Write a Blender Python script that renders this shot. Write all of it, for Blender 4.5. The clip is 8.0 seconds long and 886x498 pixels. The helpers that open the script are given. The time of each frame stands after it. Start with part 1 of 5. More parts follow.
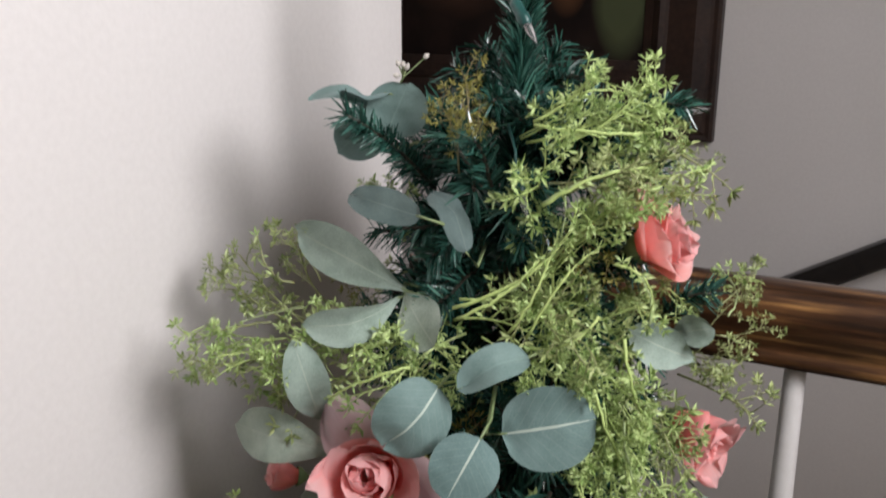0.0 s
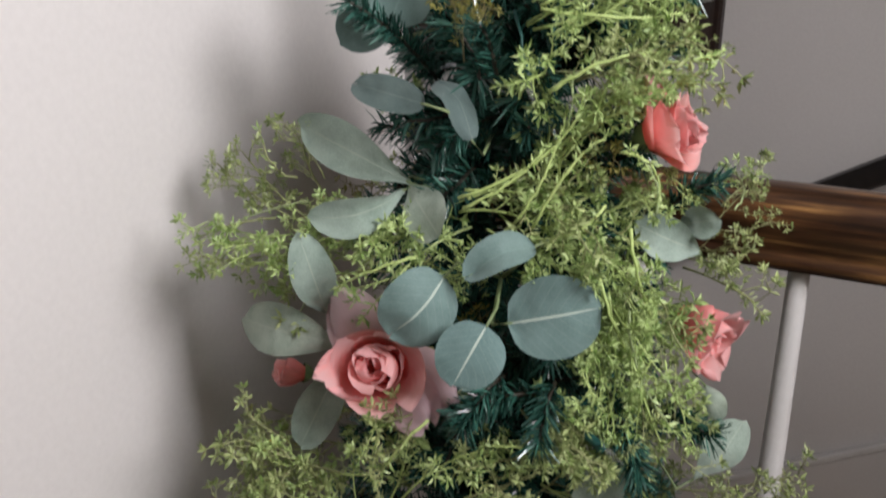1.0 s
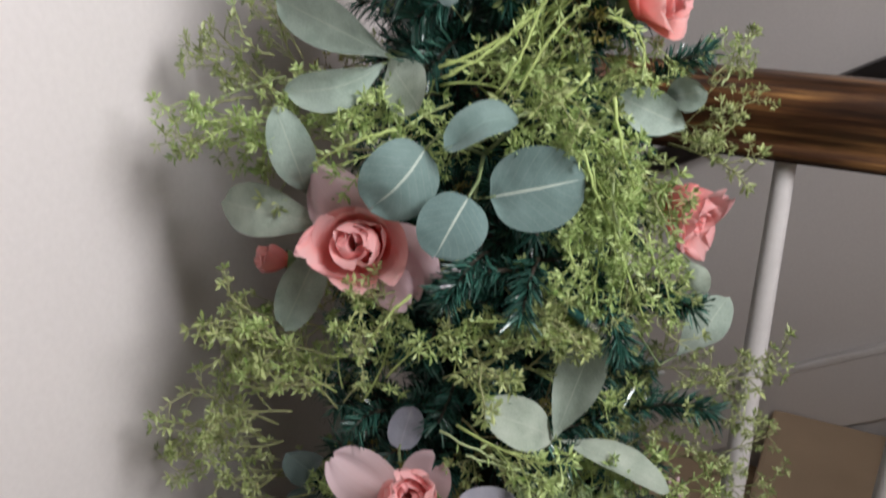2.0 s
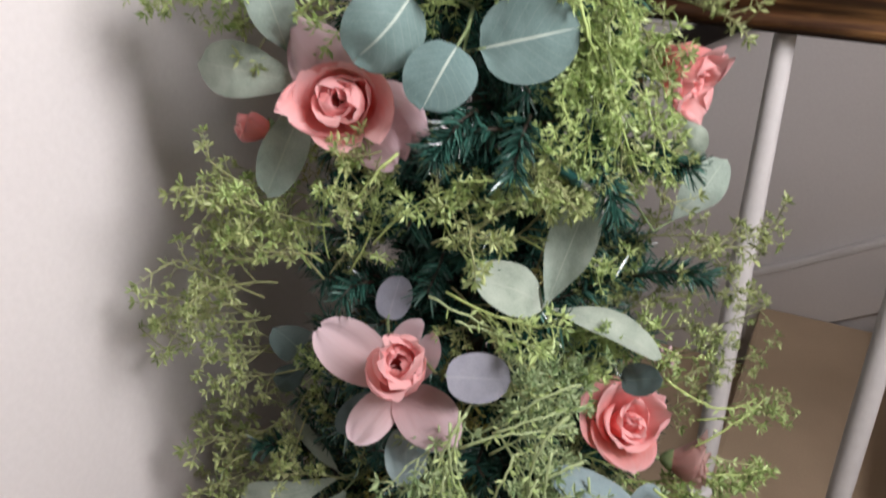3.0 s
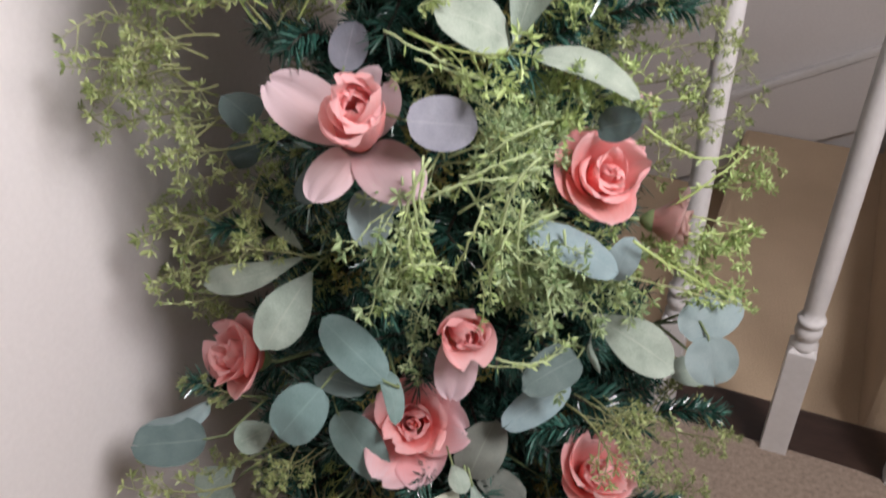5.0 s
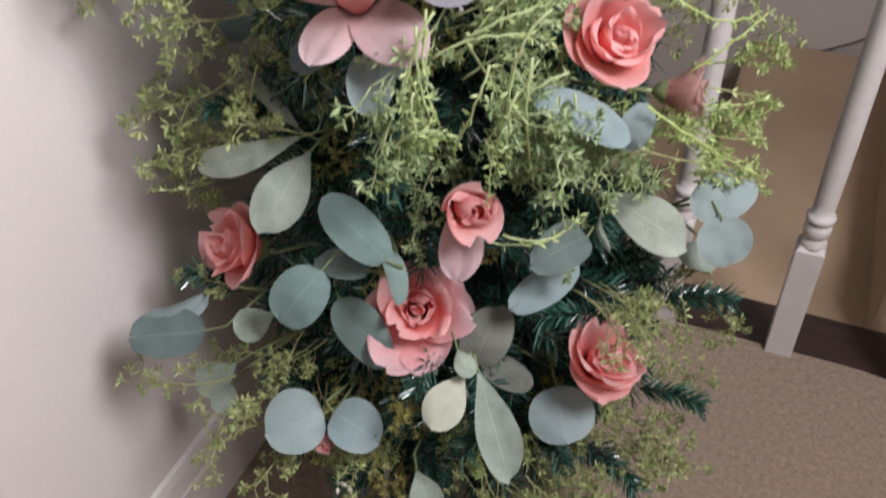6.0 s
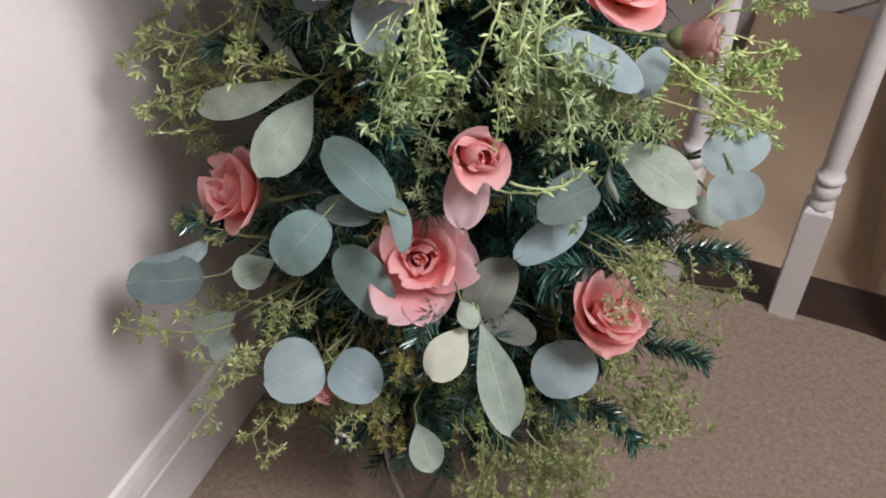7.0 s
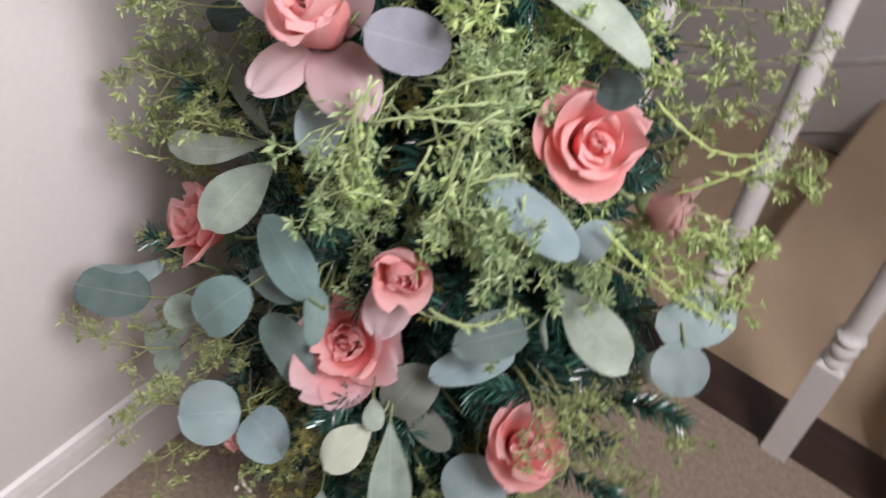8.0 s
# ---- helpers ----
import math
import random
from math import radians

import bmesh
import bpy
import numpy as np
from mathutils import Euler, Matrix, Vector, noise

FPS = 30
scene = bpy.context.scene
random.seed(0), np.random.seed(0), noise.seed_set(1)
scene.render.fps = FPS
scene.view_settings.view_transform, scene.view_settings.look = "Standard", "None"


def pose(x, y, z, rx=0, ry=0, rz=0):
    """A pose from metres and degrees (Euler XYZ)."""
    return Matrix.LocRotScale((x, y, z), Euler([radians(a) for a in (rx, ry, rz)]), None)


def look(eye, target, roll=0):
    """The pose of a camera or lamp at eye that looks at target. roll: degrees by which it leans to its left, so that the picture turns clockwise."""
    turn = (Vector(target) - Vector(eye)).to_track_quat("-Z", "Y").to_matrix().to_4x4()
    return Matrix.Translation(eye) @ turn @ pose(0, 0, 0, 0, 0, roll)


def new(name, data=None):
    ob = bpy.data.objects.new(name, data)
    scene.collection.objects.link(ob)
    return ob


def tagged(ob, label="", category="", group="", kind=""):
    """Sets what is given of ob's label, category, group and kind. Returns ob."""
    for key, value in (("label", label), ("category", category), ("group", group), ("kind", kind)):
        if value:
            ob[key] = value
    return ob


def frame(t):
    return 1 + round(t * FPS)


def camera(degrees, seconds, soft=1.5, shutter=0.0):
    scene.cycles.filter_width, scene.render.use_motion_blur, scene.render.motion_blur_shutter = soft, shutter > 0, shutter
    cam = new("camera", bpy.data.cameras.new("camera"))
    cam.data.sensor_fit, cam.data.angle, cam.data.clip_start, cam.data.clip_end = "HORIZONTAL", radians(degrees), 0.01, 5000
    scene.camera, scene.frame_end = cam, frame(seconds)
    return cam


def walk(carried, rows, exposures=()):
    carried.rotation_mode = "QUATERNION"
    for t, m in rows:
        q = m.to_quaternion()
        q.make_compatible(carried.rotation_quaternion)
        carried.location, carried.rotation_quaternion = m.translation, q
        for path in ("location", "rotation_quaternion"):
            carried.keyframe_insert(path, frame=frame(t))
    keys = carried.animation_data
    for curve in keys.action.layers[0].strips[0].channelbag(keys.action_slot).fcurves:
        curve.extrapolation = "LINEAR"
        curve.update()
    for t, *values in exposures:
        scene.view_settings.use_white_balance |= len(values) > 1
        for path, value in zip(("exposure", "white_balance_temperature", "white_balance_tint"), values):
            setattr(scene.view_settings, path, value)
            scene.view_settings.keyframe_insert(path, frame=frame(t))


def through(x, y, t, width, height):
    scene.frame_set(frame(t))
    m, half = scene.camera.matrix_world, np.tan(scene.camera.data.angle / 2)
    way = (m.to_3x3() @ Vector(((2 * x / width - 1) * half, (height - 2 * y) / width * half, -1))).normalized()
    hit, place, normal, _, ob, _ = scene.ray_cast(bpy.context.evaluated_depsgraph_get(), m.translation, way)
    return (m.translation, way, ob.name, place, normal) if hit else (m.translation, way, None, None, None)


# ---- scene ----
cam = camera(53.3, 8.0, soft=1.85, shutter=0.6)
METRES, EYE, TILT, LEAN, TURN = 0.48, 1.26, -15.0, -0.4, 0.0
ROWS = [
    (0.0, 0.0, 0.0, 0.0, 0.0, 0.0, 0.0),
    (0.5, -0.0022, 0.0094, -0.0216, 0.15, -2.32, 0.01),
    (1.0, -0.006, 0.0071, -0.0576, 0.07, -4.54, 0.25),
    (1.5, 0.0037, 0.0044, -0.0997, -0.35, -6.57, 0.65),
    (3.0, 0.0033, 0.0456, -0.2285, -1.5, -14.54, 0.98),
    (3.5, 0.0126, 0.062, -0.2795, -1.97, -16.66, 1.9),
    (4.0, 0.0197, 0.0717, -0.3302, -2.37, -18.71, 2.35),
    (4.5, 0.0333, 0.0791, -0.3836, -2.77, -20.87, 2.51),
    (6.0, 0.0144, 0.0996, -0.5518, -3.57, -27.04, 3.3),
    (6.5, 0.0025, 0.1032, -0.5904, -3.61, -28.98, 3.05),
    (7.0, 0.0059, 0.1152, -0.5894, -3.12, -29.34, 2.43),
    (7.2, 0.0204, 0.1224, -0.5550, -2.43, -28.28, 1.96),
    (7.4, 0.0561, 0.1450, -0.5144, -0.19, -26.83, 1.11),
    (7.5, 0.0801, 0.1546, -0.4926, 1.45, -26.71, -0.04),
    (7.7, 0.1527, 0.1947, -0.4402, 4.69, -28.71, -3.63),
    (7.8, 0.1838, 0.2161, -0.4244, 5.89, -30.66, -5.03),
    (8.0, 0.2638, 0.2836, -0.4054, 10.08, -32.01, -6.96),
]
walk(cam, [(t, pose(0, 0, EYE, TILT, LEAN, TURN) @ pose(METRES * x, METRES * y, METRES * z, 90 + pitch, roll, yaw)) for t, x, y, z, yaw, pitch, roll in ROWS],
     exposures=[(0.0, -0.33, 6500, 12), (0.5, -0.43, 6500, 12), (1.5, -0.42, 6500, 12), (3.0, 0.02, 6550, 15), (4.5, 0.22, 6550, 16), (6.5, 0.27, 6550, 18), (7.5, 0.32, 6520, 17), (8.0, 0.3, 6480, 17)])

# ---- light ----
world = bpy.data.worlds.new("world")
scene.world = world
world.use_nodes = True
wn = world.node_tree
sky = wn.nodes.new("ShaderNodeTexSky")
sky.sky_type, sky.sun_disc, sky.sun_elevation, sky.sun_rotation = "NISHITA", False, radians(40), radians(150)
wn.links.new(sky.outputs["Color"], wn.nodes["Background"].inputs["Color"])
wn.nodes["Background"].inputs["Strength"].default_value = 0.1

YAW = -27.5
HOUSE = Matrix.Rotation(radians(YAW), 4, "Z")


def house(u, v, z=0.0):
    return HOUSE @ Vector((u, v, z))


# unseen wall and window opening, set where the cast shadows point
RIGHT = 0.8
WINDOW = (-0.05, 0.45, 1.4, 2.2)
BACK = -2.6
lamp = bpy.data.lights.new("window_daylight", "AREA")
lamp.shape, lamp.size, lamp.size_y, lamp.energy, lamp.color = "RECTANGLE", 0.46, 0.74, 33.0, (1.0, 0.985, 1.0)
lamp_ob = new("window_daylight", lamp)
lamp_ob.matrix_world = look(house(RIGHT - 0.02, 0.2, 1.8), house(-0.45, 0.42, 0.9))


# ---- materials ----
def nodes_of(name, rough=0.7, **inputs):
    m = bpy.data.materials.new(name)
    m.use_nodes = True
    n = m.node_tree.nodes
    b = n["Principled BSDF"]
    b.inputs["Roughness"].default_value = rough
    for key, value in inputs.items():
        b.inputs[key.replace("_", " ")].default_value = value
    return m, n, m.node_tree.links, b


def noise_node(n, l, scale, detail=4.0, coords="Object", rough=0.55, stretch=None):
    tc = n.new("ShaderNodeTexCoord")
    t = n.new("ShaderNodeTexNoise")
    t.inputs["Scale"].default_value, t.inputs["Detail"].default_value, t.inputs["Roughness"].default_value = scale, detail, rough
    if stretch:
        mp = n.new("ShaderNodeMapping")
        mp.inputs["Scale"].default_value = stretch
        l.new(tc.outputs[coords], mp.inputs["Vector"])
        l.new(mp.outputs["Vector"], t.inputs["Vector"])
    else:
        l.new(tc.outputs[coords], t.inputs["Vector"])
    return t.outputs["Fac"]


def ramp(n, l, fac, *stops):
    r = n.new("ShaderNodeValToRGB")
    e = r.color_ramp.elements
    while len(e) < len(stops):
        e.new(0.5)
    for el, (at, c) in zip(e, stops):
        el.position, el.color = at, (*c, 1)
    l.new(fac, r.inputs["Fac"])
    return r.outputs["Color"]


def mixed(n, l, fac, a, b, mode="MIX"):
    x = n.new("ShaderNodeMix")
    x.data_type, x.blend_type = "RGBA", mode
    for sock, val in ((x.inputs[0], fac), (x.inputs[6], a), (x.inputs[7], b)):
        if hasattr(val, "links"):
            l.new(val, sock)
        else:
            sock.default_value = (*val, 1) if isinstance(val, tuple) else val
    return x.outputs[2]


def maths(n, l, op, a, b=0.0, c=0.0):
    x = n.new("ShaderNodeMath")
    x.operation = op
    for sock, val in zip(x.inputs, (a, b, c)):
        if hasattr(val, "links"):
            l.new(val, sock)
        else:
            sock.default_value = val
    return x.outputs[0]


def bump(n, l, b, height, strength, distance):
    k = n.new("ShaderNodeBump")
    k.inputs["Strength"].default_value, k.inputs["Distance"].default_value = strength, distance
    l.new(height, k.inputs["Height"])
    l.new(k.outputs["Normal"], b.inputs["Normal"])


def two_scale(name, dark, light, big, small, rough, strength=0.2, distance=0.002, stretch=None, **inputs):
    m, n, l, b = nodes_of(name, rough, **inputs)
    big_f = noise_node(n, l, big, 3.0, stretch=stretch)
    small_f = noise_node(n, l, small, 5.0, stretch=stretch)
    f = maths(n, l, "ADD", maths(n, l, "MULTIPLY", big_f, 0.55), maths(n, l, "MULTIPLY", small_f, 0.45))
    l.new(ramp(n, l, f, (0.32, dark), (0.68, light)), b.inputs["Base Color"])
    bump(n, l, b, small_f, strength, distance)
    return m


WALL = two_scale("wall_paint", (0.67, 0.641, 0.621), (0.74, 0.711, 0.691), 1.6, 160.0, 0.6, 0.12, 0.001)
# for unseen walls only: a warm tint that colours the bounced light
BOUNCE_WALL = two_scale("warm_bounce_paint", (0.6, 0.55, 0.5), (0.68, 0.625, 0.57), 1.6, 160.0, 0.7, 0.12, 0.001)
CEIL = two_scale("ceiling_paint", (0.7, 0.665, 0.62), (0.78, 0.745, 0.7), 2.0, 120.0, 0.8, 0.1, 0.001)
TRIM = two_scale("white_gloss_paint", (0.68, 0.66, 0.64), (0.78, 0.765, 0.75), 9.0, 90.0, 0.38, 0.06, 0.001)
CARPET = two_scale("beige_carpet", (0.22, 0.17, 0.13), (0.46, 0.36, 0.28), 140.0, 520.0, 0.95, 0.8, 0.004)
STAIR = two_scale("tan_stair_carpet", (0.5, 0.375, 0.25), (0.64, 0.49, 0.335), 5.0, 300.0, 0.95, 0.7, 0.004)
DARK_WOOD = two_scale("dark_stained_wood", (0.018, 0.009, 0.006), (0.055, 0.028, 0.02), 6.0, 60.0, 0.42, 0.15, 0.001, stretch=(1, 7, 7))
FRAME_WOOD = two_scale("carved_frame_wood", (0.012, 0.006, 0.0045), (0.045, 0.022, 0.014), 9.0, 90.0, 0.5, 0.5, 0.002)
BLACK_RAIL = two_scale("black_rail_paint", (0.006, 0.005, 0.005), (0.02, 0.015, 0.013), 8.0, 70.0, 0.35, 0.1, 0.001)


def rail_wood():
    m, n, l, b = nodes_of("blotchy_varnished_rail", 0.33, Coat_Weight=0.25)
    grain = noise_node(n, l, 9.0, 6.0, stretch=(0.7, 14, 14))
    blotch = noise_node(n, l, 14.0, 3.0, stretch=(0.5, 2, 2))
    wood = ramp(n, l, grain, (0.32, (0.018, 0.008, 0.004)), (0.52, (0.075, 0.032, 0.012)), (0.7, (0.24, 0.125, 0.045)))
    # blotches that darken or brighten the wood along the whole rail
    blotch_tone = ramp(n, l, blotch, (0.45, (0.55, 0.5, 0.5)), (0.7, (1.5, 1.5, 1.4)))
    l.new(mixed(n, l, 1.0, wood, blotch_tone, "MULTIPLY"), b.inputs["Base Color"])
    bump(n, l, b, grain, 0.15, 0.001)
    return m


RAIL = rail_wood()


def needles_material():
    m, n, l, b = nodes_of("pvc_pine_needles", 0.24)
    geo = n.new("ShaderNodeNewGeometry")
    rnd = geo.outputs["Random Per Island"]
    l.new(ramp(n, l, rnd, (0.0, (0.012, 0.042, 0.032)), (0.5, (0.024, 0.088, 0.066)), (0.85, (0.05, 0.15, 0.115)), (1.0, (0.11, 0.24, 0.19))), b.inputs["Base Color"])
    b.inputs["Specular IOR Level"].default_value = 0.8
    return m


NEEDLE = needles_material()
WIRE = two_scale("brown_twisted_wire", (0.02, 0.014, 0.009), (0.05, 0.04, 0.026), 30.0, 300.0, 0.5)


def leaf_material(name, dark, light, rib, rib_amount, mottle, rough=0.75, through=0.12):
    m, n, l, b = nodes_of(name, rough)
    uv = n.new("ShaderNodeUVMap")
    sep = n.new("ShaderNodeSeparateXYZ")
    l.new(uv.outputs["UV"], sep.inputs[0])
    across = maths(n, l, "ABSOLUTE", maths(n, l, "SUBTRACT", sep.outputs["X"], 0.5))
    mid = maths(n, l, "LESS_THAN", maths(n, l, "ADD", across, maths(n, l, "MULTIPLY", sep.outputs["Y"], 0.012)), 0.022)
    slant = maths(n, l, "SUBTRACT", sep.outputs["Y"], maths(n, l, "MULTIPLY", across, 0.75))
    side = maths(n, l, "LESS_THAN", maths(n, l, "FRACT", maths(n, l, "MULTIPLY", slant, 7.5)), 0.07)
    veins = maths(n, l, "MAXIMUM", mid, maths(n, l, "MULTIPLY", side, 0.13))
    blotch = noise_node(n, l, 55.0, 4.0)
    fuzz = noise_node(n, l, 900.0, 3.0)
    f = maths(n, l, "ADD", maths(n, l, "MULTIPLY", blotch, mottle), maths(n, l, "MULTIPLY", fuzz, 1.0 - mottle))
    base = ramp(n, l, f, (0.3, dark), (0.7, light))
    info = n.new("ShaderNodeObjectInfo")
    tint = ramp(n, l, info.outputs["Random"], (0.0, (0.85, 0.9, 0.92)), (1.0, (1.12, 1.08, 1.05)))
    base = mixed(n, l, 1.0, base, tint, "MULTIPLY")
    col = mixed(n, l, maths(n, l, "MULTIPLY", veins, rib_amount), base, rib)
    l.new(col, b.inputs["Base Color"])
    b.inputs["Sheen Weight"].default_value = 0.15
    k = n.new("ShaderNodeBump")
    k.inputs["Strength"].default_value, k.inputs["Distance"].default_value = 0.5, 0.0012
    l.new(maths(n, l, "ADD", maths(n, l, "MULTIPLY", fuzz, 0.35), maths(n, l, "MULTIPLY", veins, -0.6)), k.inputs["Height"])
    l.new(k.outputs["Normal"], b.inputs["Normal"])
    tr = n.new("ShaderNodeBsdfTranslucent")
    l.new(col, tr.inputs["Color"])
    mx = n.new("ShaderNodeMixShader")
    mx.inputs[0].default_value = through
    out = n["Material Output"]
    l.new(b.outputs[0], mx.inputs[1])
    l.new(tr.outputs[0], mx.inputs[2])
    l.new(mx.outputs[0], out.inputs["Surface"])
    return m


LEAF = {
    "R": leaf_material("eucalyptus_blue_green", (0.1, 0.172, 0.16), (0.175, 0.262, 0.248), (0.22, 0.33, 0.29), 0.4, 0.5),
    "V": leaf_material("eucalyptus_veined", (0.1, 0.172, 0.16), (0.175, 0.262, 0.248), (0.5, 0.58, 0.5), 0.85, 0.5),
    "S": leaf_material("lambs_ear_sage", (0.2, 0.262, 0.21), (0.41, 0.48, 0.41), (0.44, 0.49, 0.41), 0.5, 0.6, 0.9),
    "D": leaf_material("eucalyptus_dark_slate", (0.065, 0.105, 0.1), (0.12, 0.17, 0.16), (0.2, 0.26, 0.24), 0.4, 0.5),
    "G": leaf_material("eucalyptus_lilac_grey", (0.2, 0.2, 0.24), (0.3, 0.3, 0.34), (0.35, 0.35, 0.38), 0.4, 0.5),
    "B": leaf_material("eucalyptus_pale_blue", (0.2, 0.29, 0.3), (0.3, 0.38, 0.385), (0.33, 0.41, 0.41), 0.4, 0.5),
    "P": leaf_material("lambs_ear_cream", (0.4, 0.44, 0.35), (0.52, 0.555, 0.46), (0.56, 0.585, 0.49), 0.4, 0.6, 0.9),
    "O": leaf_material("eucalyptus_olive_grey", (0.12, 0.135, 0.115), (0.19, 0.21, 0.18), (0.25, 0.27, 0.23), 0.4, 0.5),
}
STEM = two_scale("green_plastic_stem", (0.12, 0.17, 0.07), (0.24, 0.3, 0.14), 20.0, 200.0, 0.55)


def petal_material(name, core, body, rim):
    m, n, l, b = nodes_of(name, 0.7)
    uv = n.new("ShaderNodeUVMap")
    sep = n.new("ShaderNodeSeparateXYZ")
    l.new(uv.outputs["UV"], sep.inputs[0])
    streak = noise_node(n, l, 26.0, 4.0, "UV", stretch=(1.0, 0.12, 1.0))
    f = maths(n, l, "ADD", sep.outputs["Y"], maths(n, l, "MULTIPLY", maths(n, l, "SUBTRACT", streak, 0.5), 0.45))
    col = ramp(n, l, f, (0.1, core), (0.6, body), (0.97, rim))
    info = n.new("ShaderNodeObjectInfo")
    col = mixed(n, l, 1.0, col, ramp(n, l, info.outputs["Random"], (0.0, (0.92, 0.9, 0.92)), (1.0, (1.05, 1.06, 1.05))), "MULTIPLY")
    l.new(col, b.inputs["Base Color"])
    weave = noise_node(n, l, 900.0, 2.0)
    bump(n, l, b, maths(n, l, "ADD", maths(n, l, "MULTIPLY", weave, 0.25), streak), 0.35, 0.0015)
    b.inputs["Sheen Weight"].default_value = 0.2
    tr = n.new("ShaderNodeBsdfTranslucent")
    l.new(col, tr.inputs["Color"])
    mx = n.new("ShaderNodeMixShader")
    mx.inputs[0].default_value = 0.5
    l.new(b.outputs[0], mx.inputs[1])
    l.new(tr.outputs[0], mx.inputs[2])
    l.new(mx.outputs[0], n["Material Output"].inputs["Surface"])
    return m


CORAL = petal_material("coral_petal", (0.95, 0.26, 0.2), (0.96, 0.4, 0.375), (0.96, 0.57, 0.56))
DUSTY = petal_material("dusty_pink_petal", (0.68, 0.42, 0.42), (0.74, 0.54, 0.56), (0.78, 0.61, 0.65))
PALE = petal_material("pale_rim_petal", (0.93, 0.3, 0.25), (0.93, 0.5, 0.5), (0.92, 0.66, 0.69))
FADED = petal_material("faded_pink_petal", (0.6, 0.3, 0.24), (0.66, 0.4, 0.35), (0.68, 0.46, 0.42))


def pick_material(name, dark, light):
    m, n, l, b = nodes_of(name, 0.5)
    geo = n.new("ShaderNodeNewGeometry")
    col = ramp(n, l, geo.outputs["Random Per Island"], (0.0, dark), (1.0, light))
    l.new(col, b.inputs["Base Color"])
    tr = n.new("ShaderNodeBsdfTranslucent")
    l.new(col, tr.inputs["Color"])
    mx = n.new("ShaderNodeMixShader")
    mx.inputs[0].default_value = 0.2
    l.new(b.outputs[0], mx.inputs[1])
    l.new(tr.outputs[0], mx.inputs[2])
    l.new(mx.outputs[0], n["Material Output"].inputs["Surface"])
    return m


# olive and brown kinds: real tones, and shaded copies of the yellow green
PICK = [
    pick_material("yellow_green_leaflets", (0.2, 0.31, 0.08), (0.56, 0.69, 0.3)),
    pick_material("olive_and_shade_leaflets", (0.16, 0.22, 0.065), (0.47, 0.54, 0.24)),
    pick_material("brown_and_shade_leaflets", (0.16, 0.16, 0.03), (0.34, 0.32, 0.09)),
    pick_material("soft_green_leaflets", (0.155, 0.25, 0.1), (0.43, 0.54, 0.29)),
]
PICK_STEM = [
    two_scale("lime_stem", (0.29, 0.4, 0.11), (0.52, 0.63, 0.24), 20, 300, 0.5),
    two_scale("olive_and_shade_stem", (0.2, 0.22, 0.09), (0.36, 0.38, 0.18), 20, 300, 0.5),
    two_scale("brown_and_shade_stem", (0.12, 0.1, 0.04), (0.22, 0.19, 0.09), 20, 300, 0.5),
    two_scale("pale_stem", (0.29, 0.38, 0.17), (0.45, 0.54, 0.28), 20, 300, 0.5),
]


# ---- builders ----
def mesh(name, verts, faces, mats, uvs=None, smooth=True, index=None):
    me = bpy.data.meshes.new(name)
    me.from_pydata([tuple(v) for v in verts], [], faces)
    for m in mats if isinstance(mats, (list, tuple)) else [mats]:
        me.materials.append(m)
    if index is not None:
        me.polygons.foreach_set("material_index", index)
    if smooth:
        me.polygons.foreach_set("use_smooth", [True] * len(me.polygons))
    if uvs is not None:
        layer = me.uv_layers.new(name="UVMap")
        loops = np.empty(len(me.loops), dtype=np.int32)
        me.loops.foreach_get("vertex_index", loops)
        layer.data.foreach_set("uv", np.asarray(uvs, dtype=np.float32)[loops].ravel())
    me.update()
    return me


def part(name, data, parent, label="", m=None):
    ob = new(name, data)
    ob.parent = parent
    if m is not None:
        ob.matrix_basis = m
    return tagged(ob, label=label)


def empty(name, at):
    ob = new(name)
    ob.location = at
    ob.empty_display_size = 0.02
    return ob


def from_bm(name, bm, mat, bevel=0.0, segments=2):
    if bevel:
        bmesh.ops.bevel(bm, geom=bm.edges[:], offset=bevel, segments=segments, profile=0.6, affect="EDGES")
    bmesh.ops.recalc_face_normals(bm, faces=bm.faces[:])
    me = bpy.data.meshes.new(name)
    bm.to_mesh(me)
    bm.free()
    me.materials.append(mat)
    return me


def box_mesh(name, mat, u0, u1, v0, v1, z0, z1, bevel=0.0):
    bm = bmesh.new()
    bmesh.ops.create_cube(bm, size=1.0)
    for v in bm.verts:
        v.co = Vector((u0 + (v.co.x + 0.5) * (u1 - u0), v0 + (v.co.y + 0.5) * (v1 - v0), z0 + (v.co.z + 0.5) * (z1 - z0)))
    return from_bm(name, bm, mat, bevel)


def structure(name, label, category, *args, parent=None, **kw):
    """A block of the house in its own turned axes."""
    ob = new(name, box_mesh(name, *args, **kw))
    if parent:
        ob.parent = parent
        return tagged(ob, label=label)
    ob.matrix_basis = HOUSE
    return tagged(ob, label, category, kind="structure")


def tube(points, radii, sides=5):
    """Vertices and faces of a tapered tube along points."""
    verts, faces = [], []
    pts = [Vector(p) for p in points]
    for i, p in enumerate(pts):
        d = (pts[min(i + 1, len(pts) - 1)] - pts[max(i - 1, 0)]).normalized()
        a = d.orthogonal().normalized()
        b = d.cross(a)
        for k in range(sides):
            w = 2 * math.pi * k / sides
            verts.append(p + (a * math.cos(w) + b * math.sin(w)) * radii[i])
    for i in range(len(pts) - 1):
        for k in range(sides):
            k2 = (k + 1) % sides
            faces.append((i * sides + k, i * sides + k2, (i + 1) * sides + k2, (i + 1) * sides + k))
    faces.append(tuple(range(sides))[::-1])
    faces.append(tuple((len(pts) - 1) * sides + k for k in range(sides)))
    return verts, faces


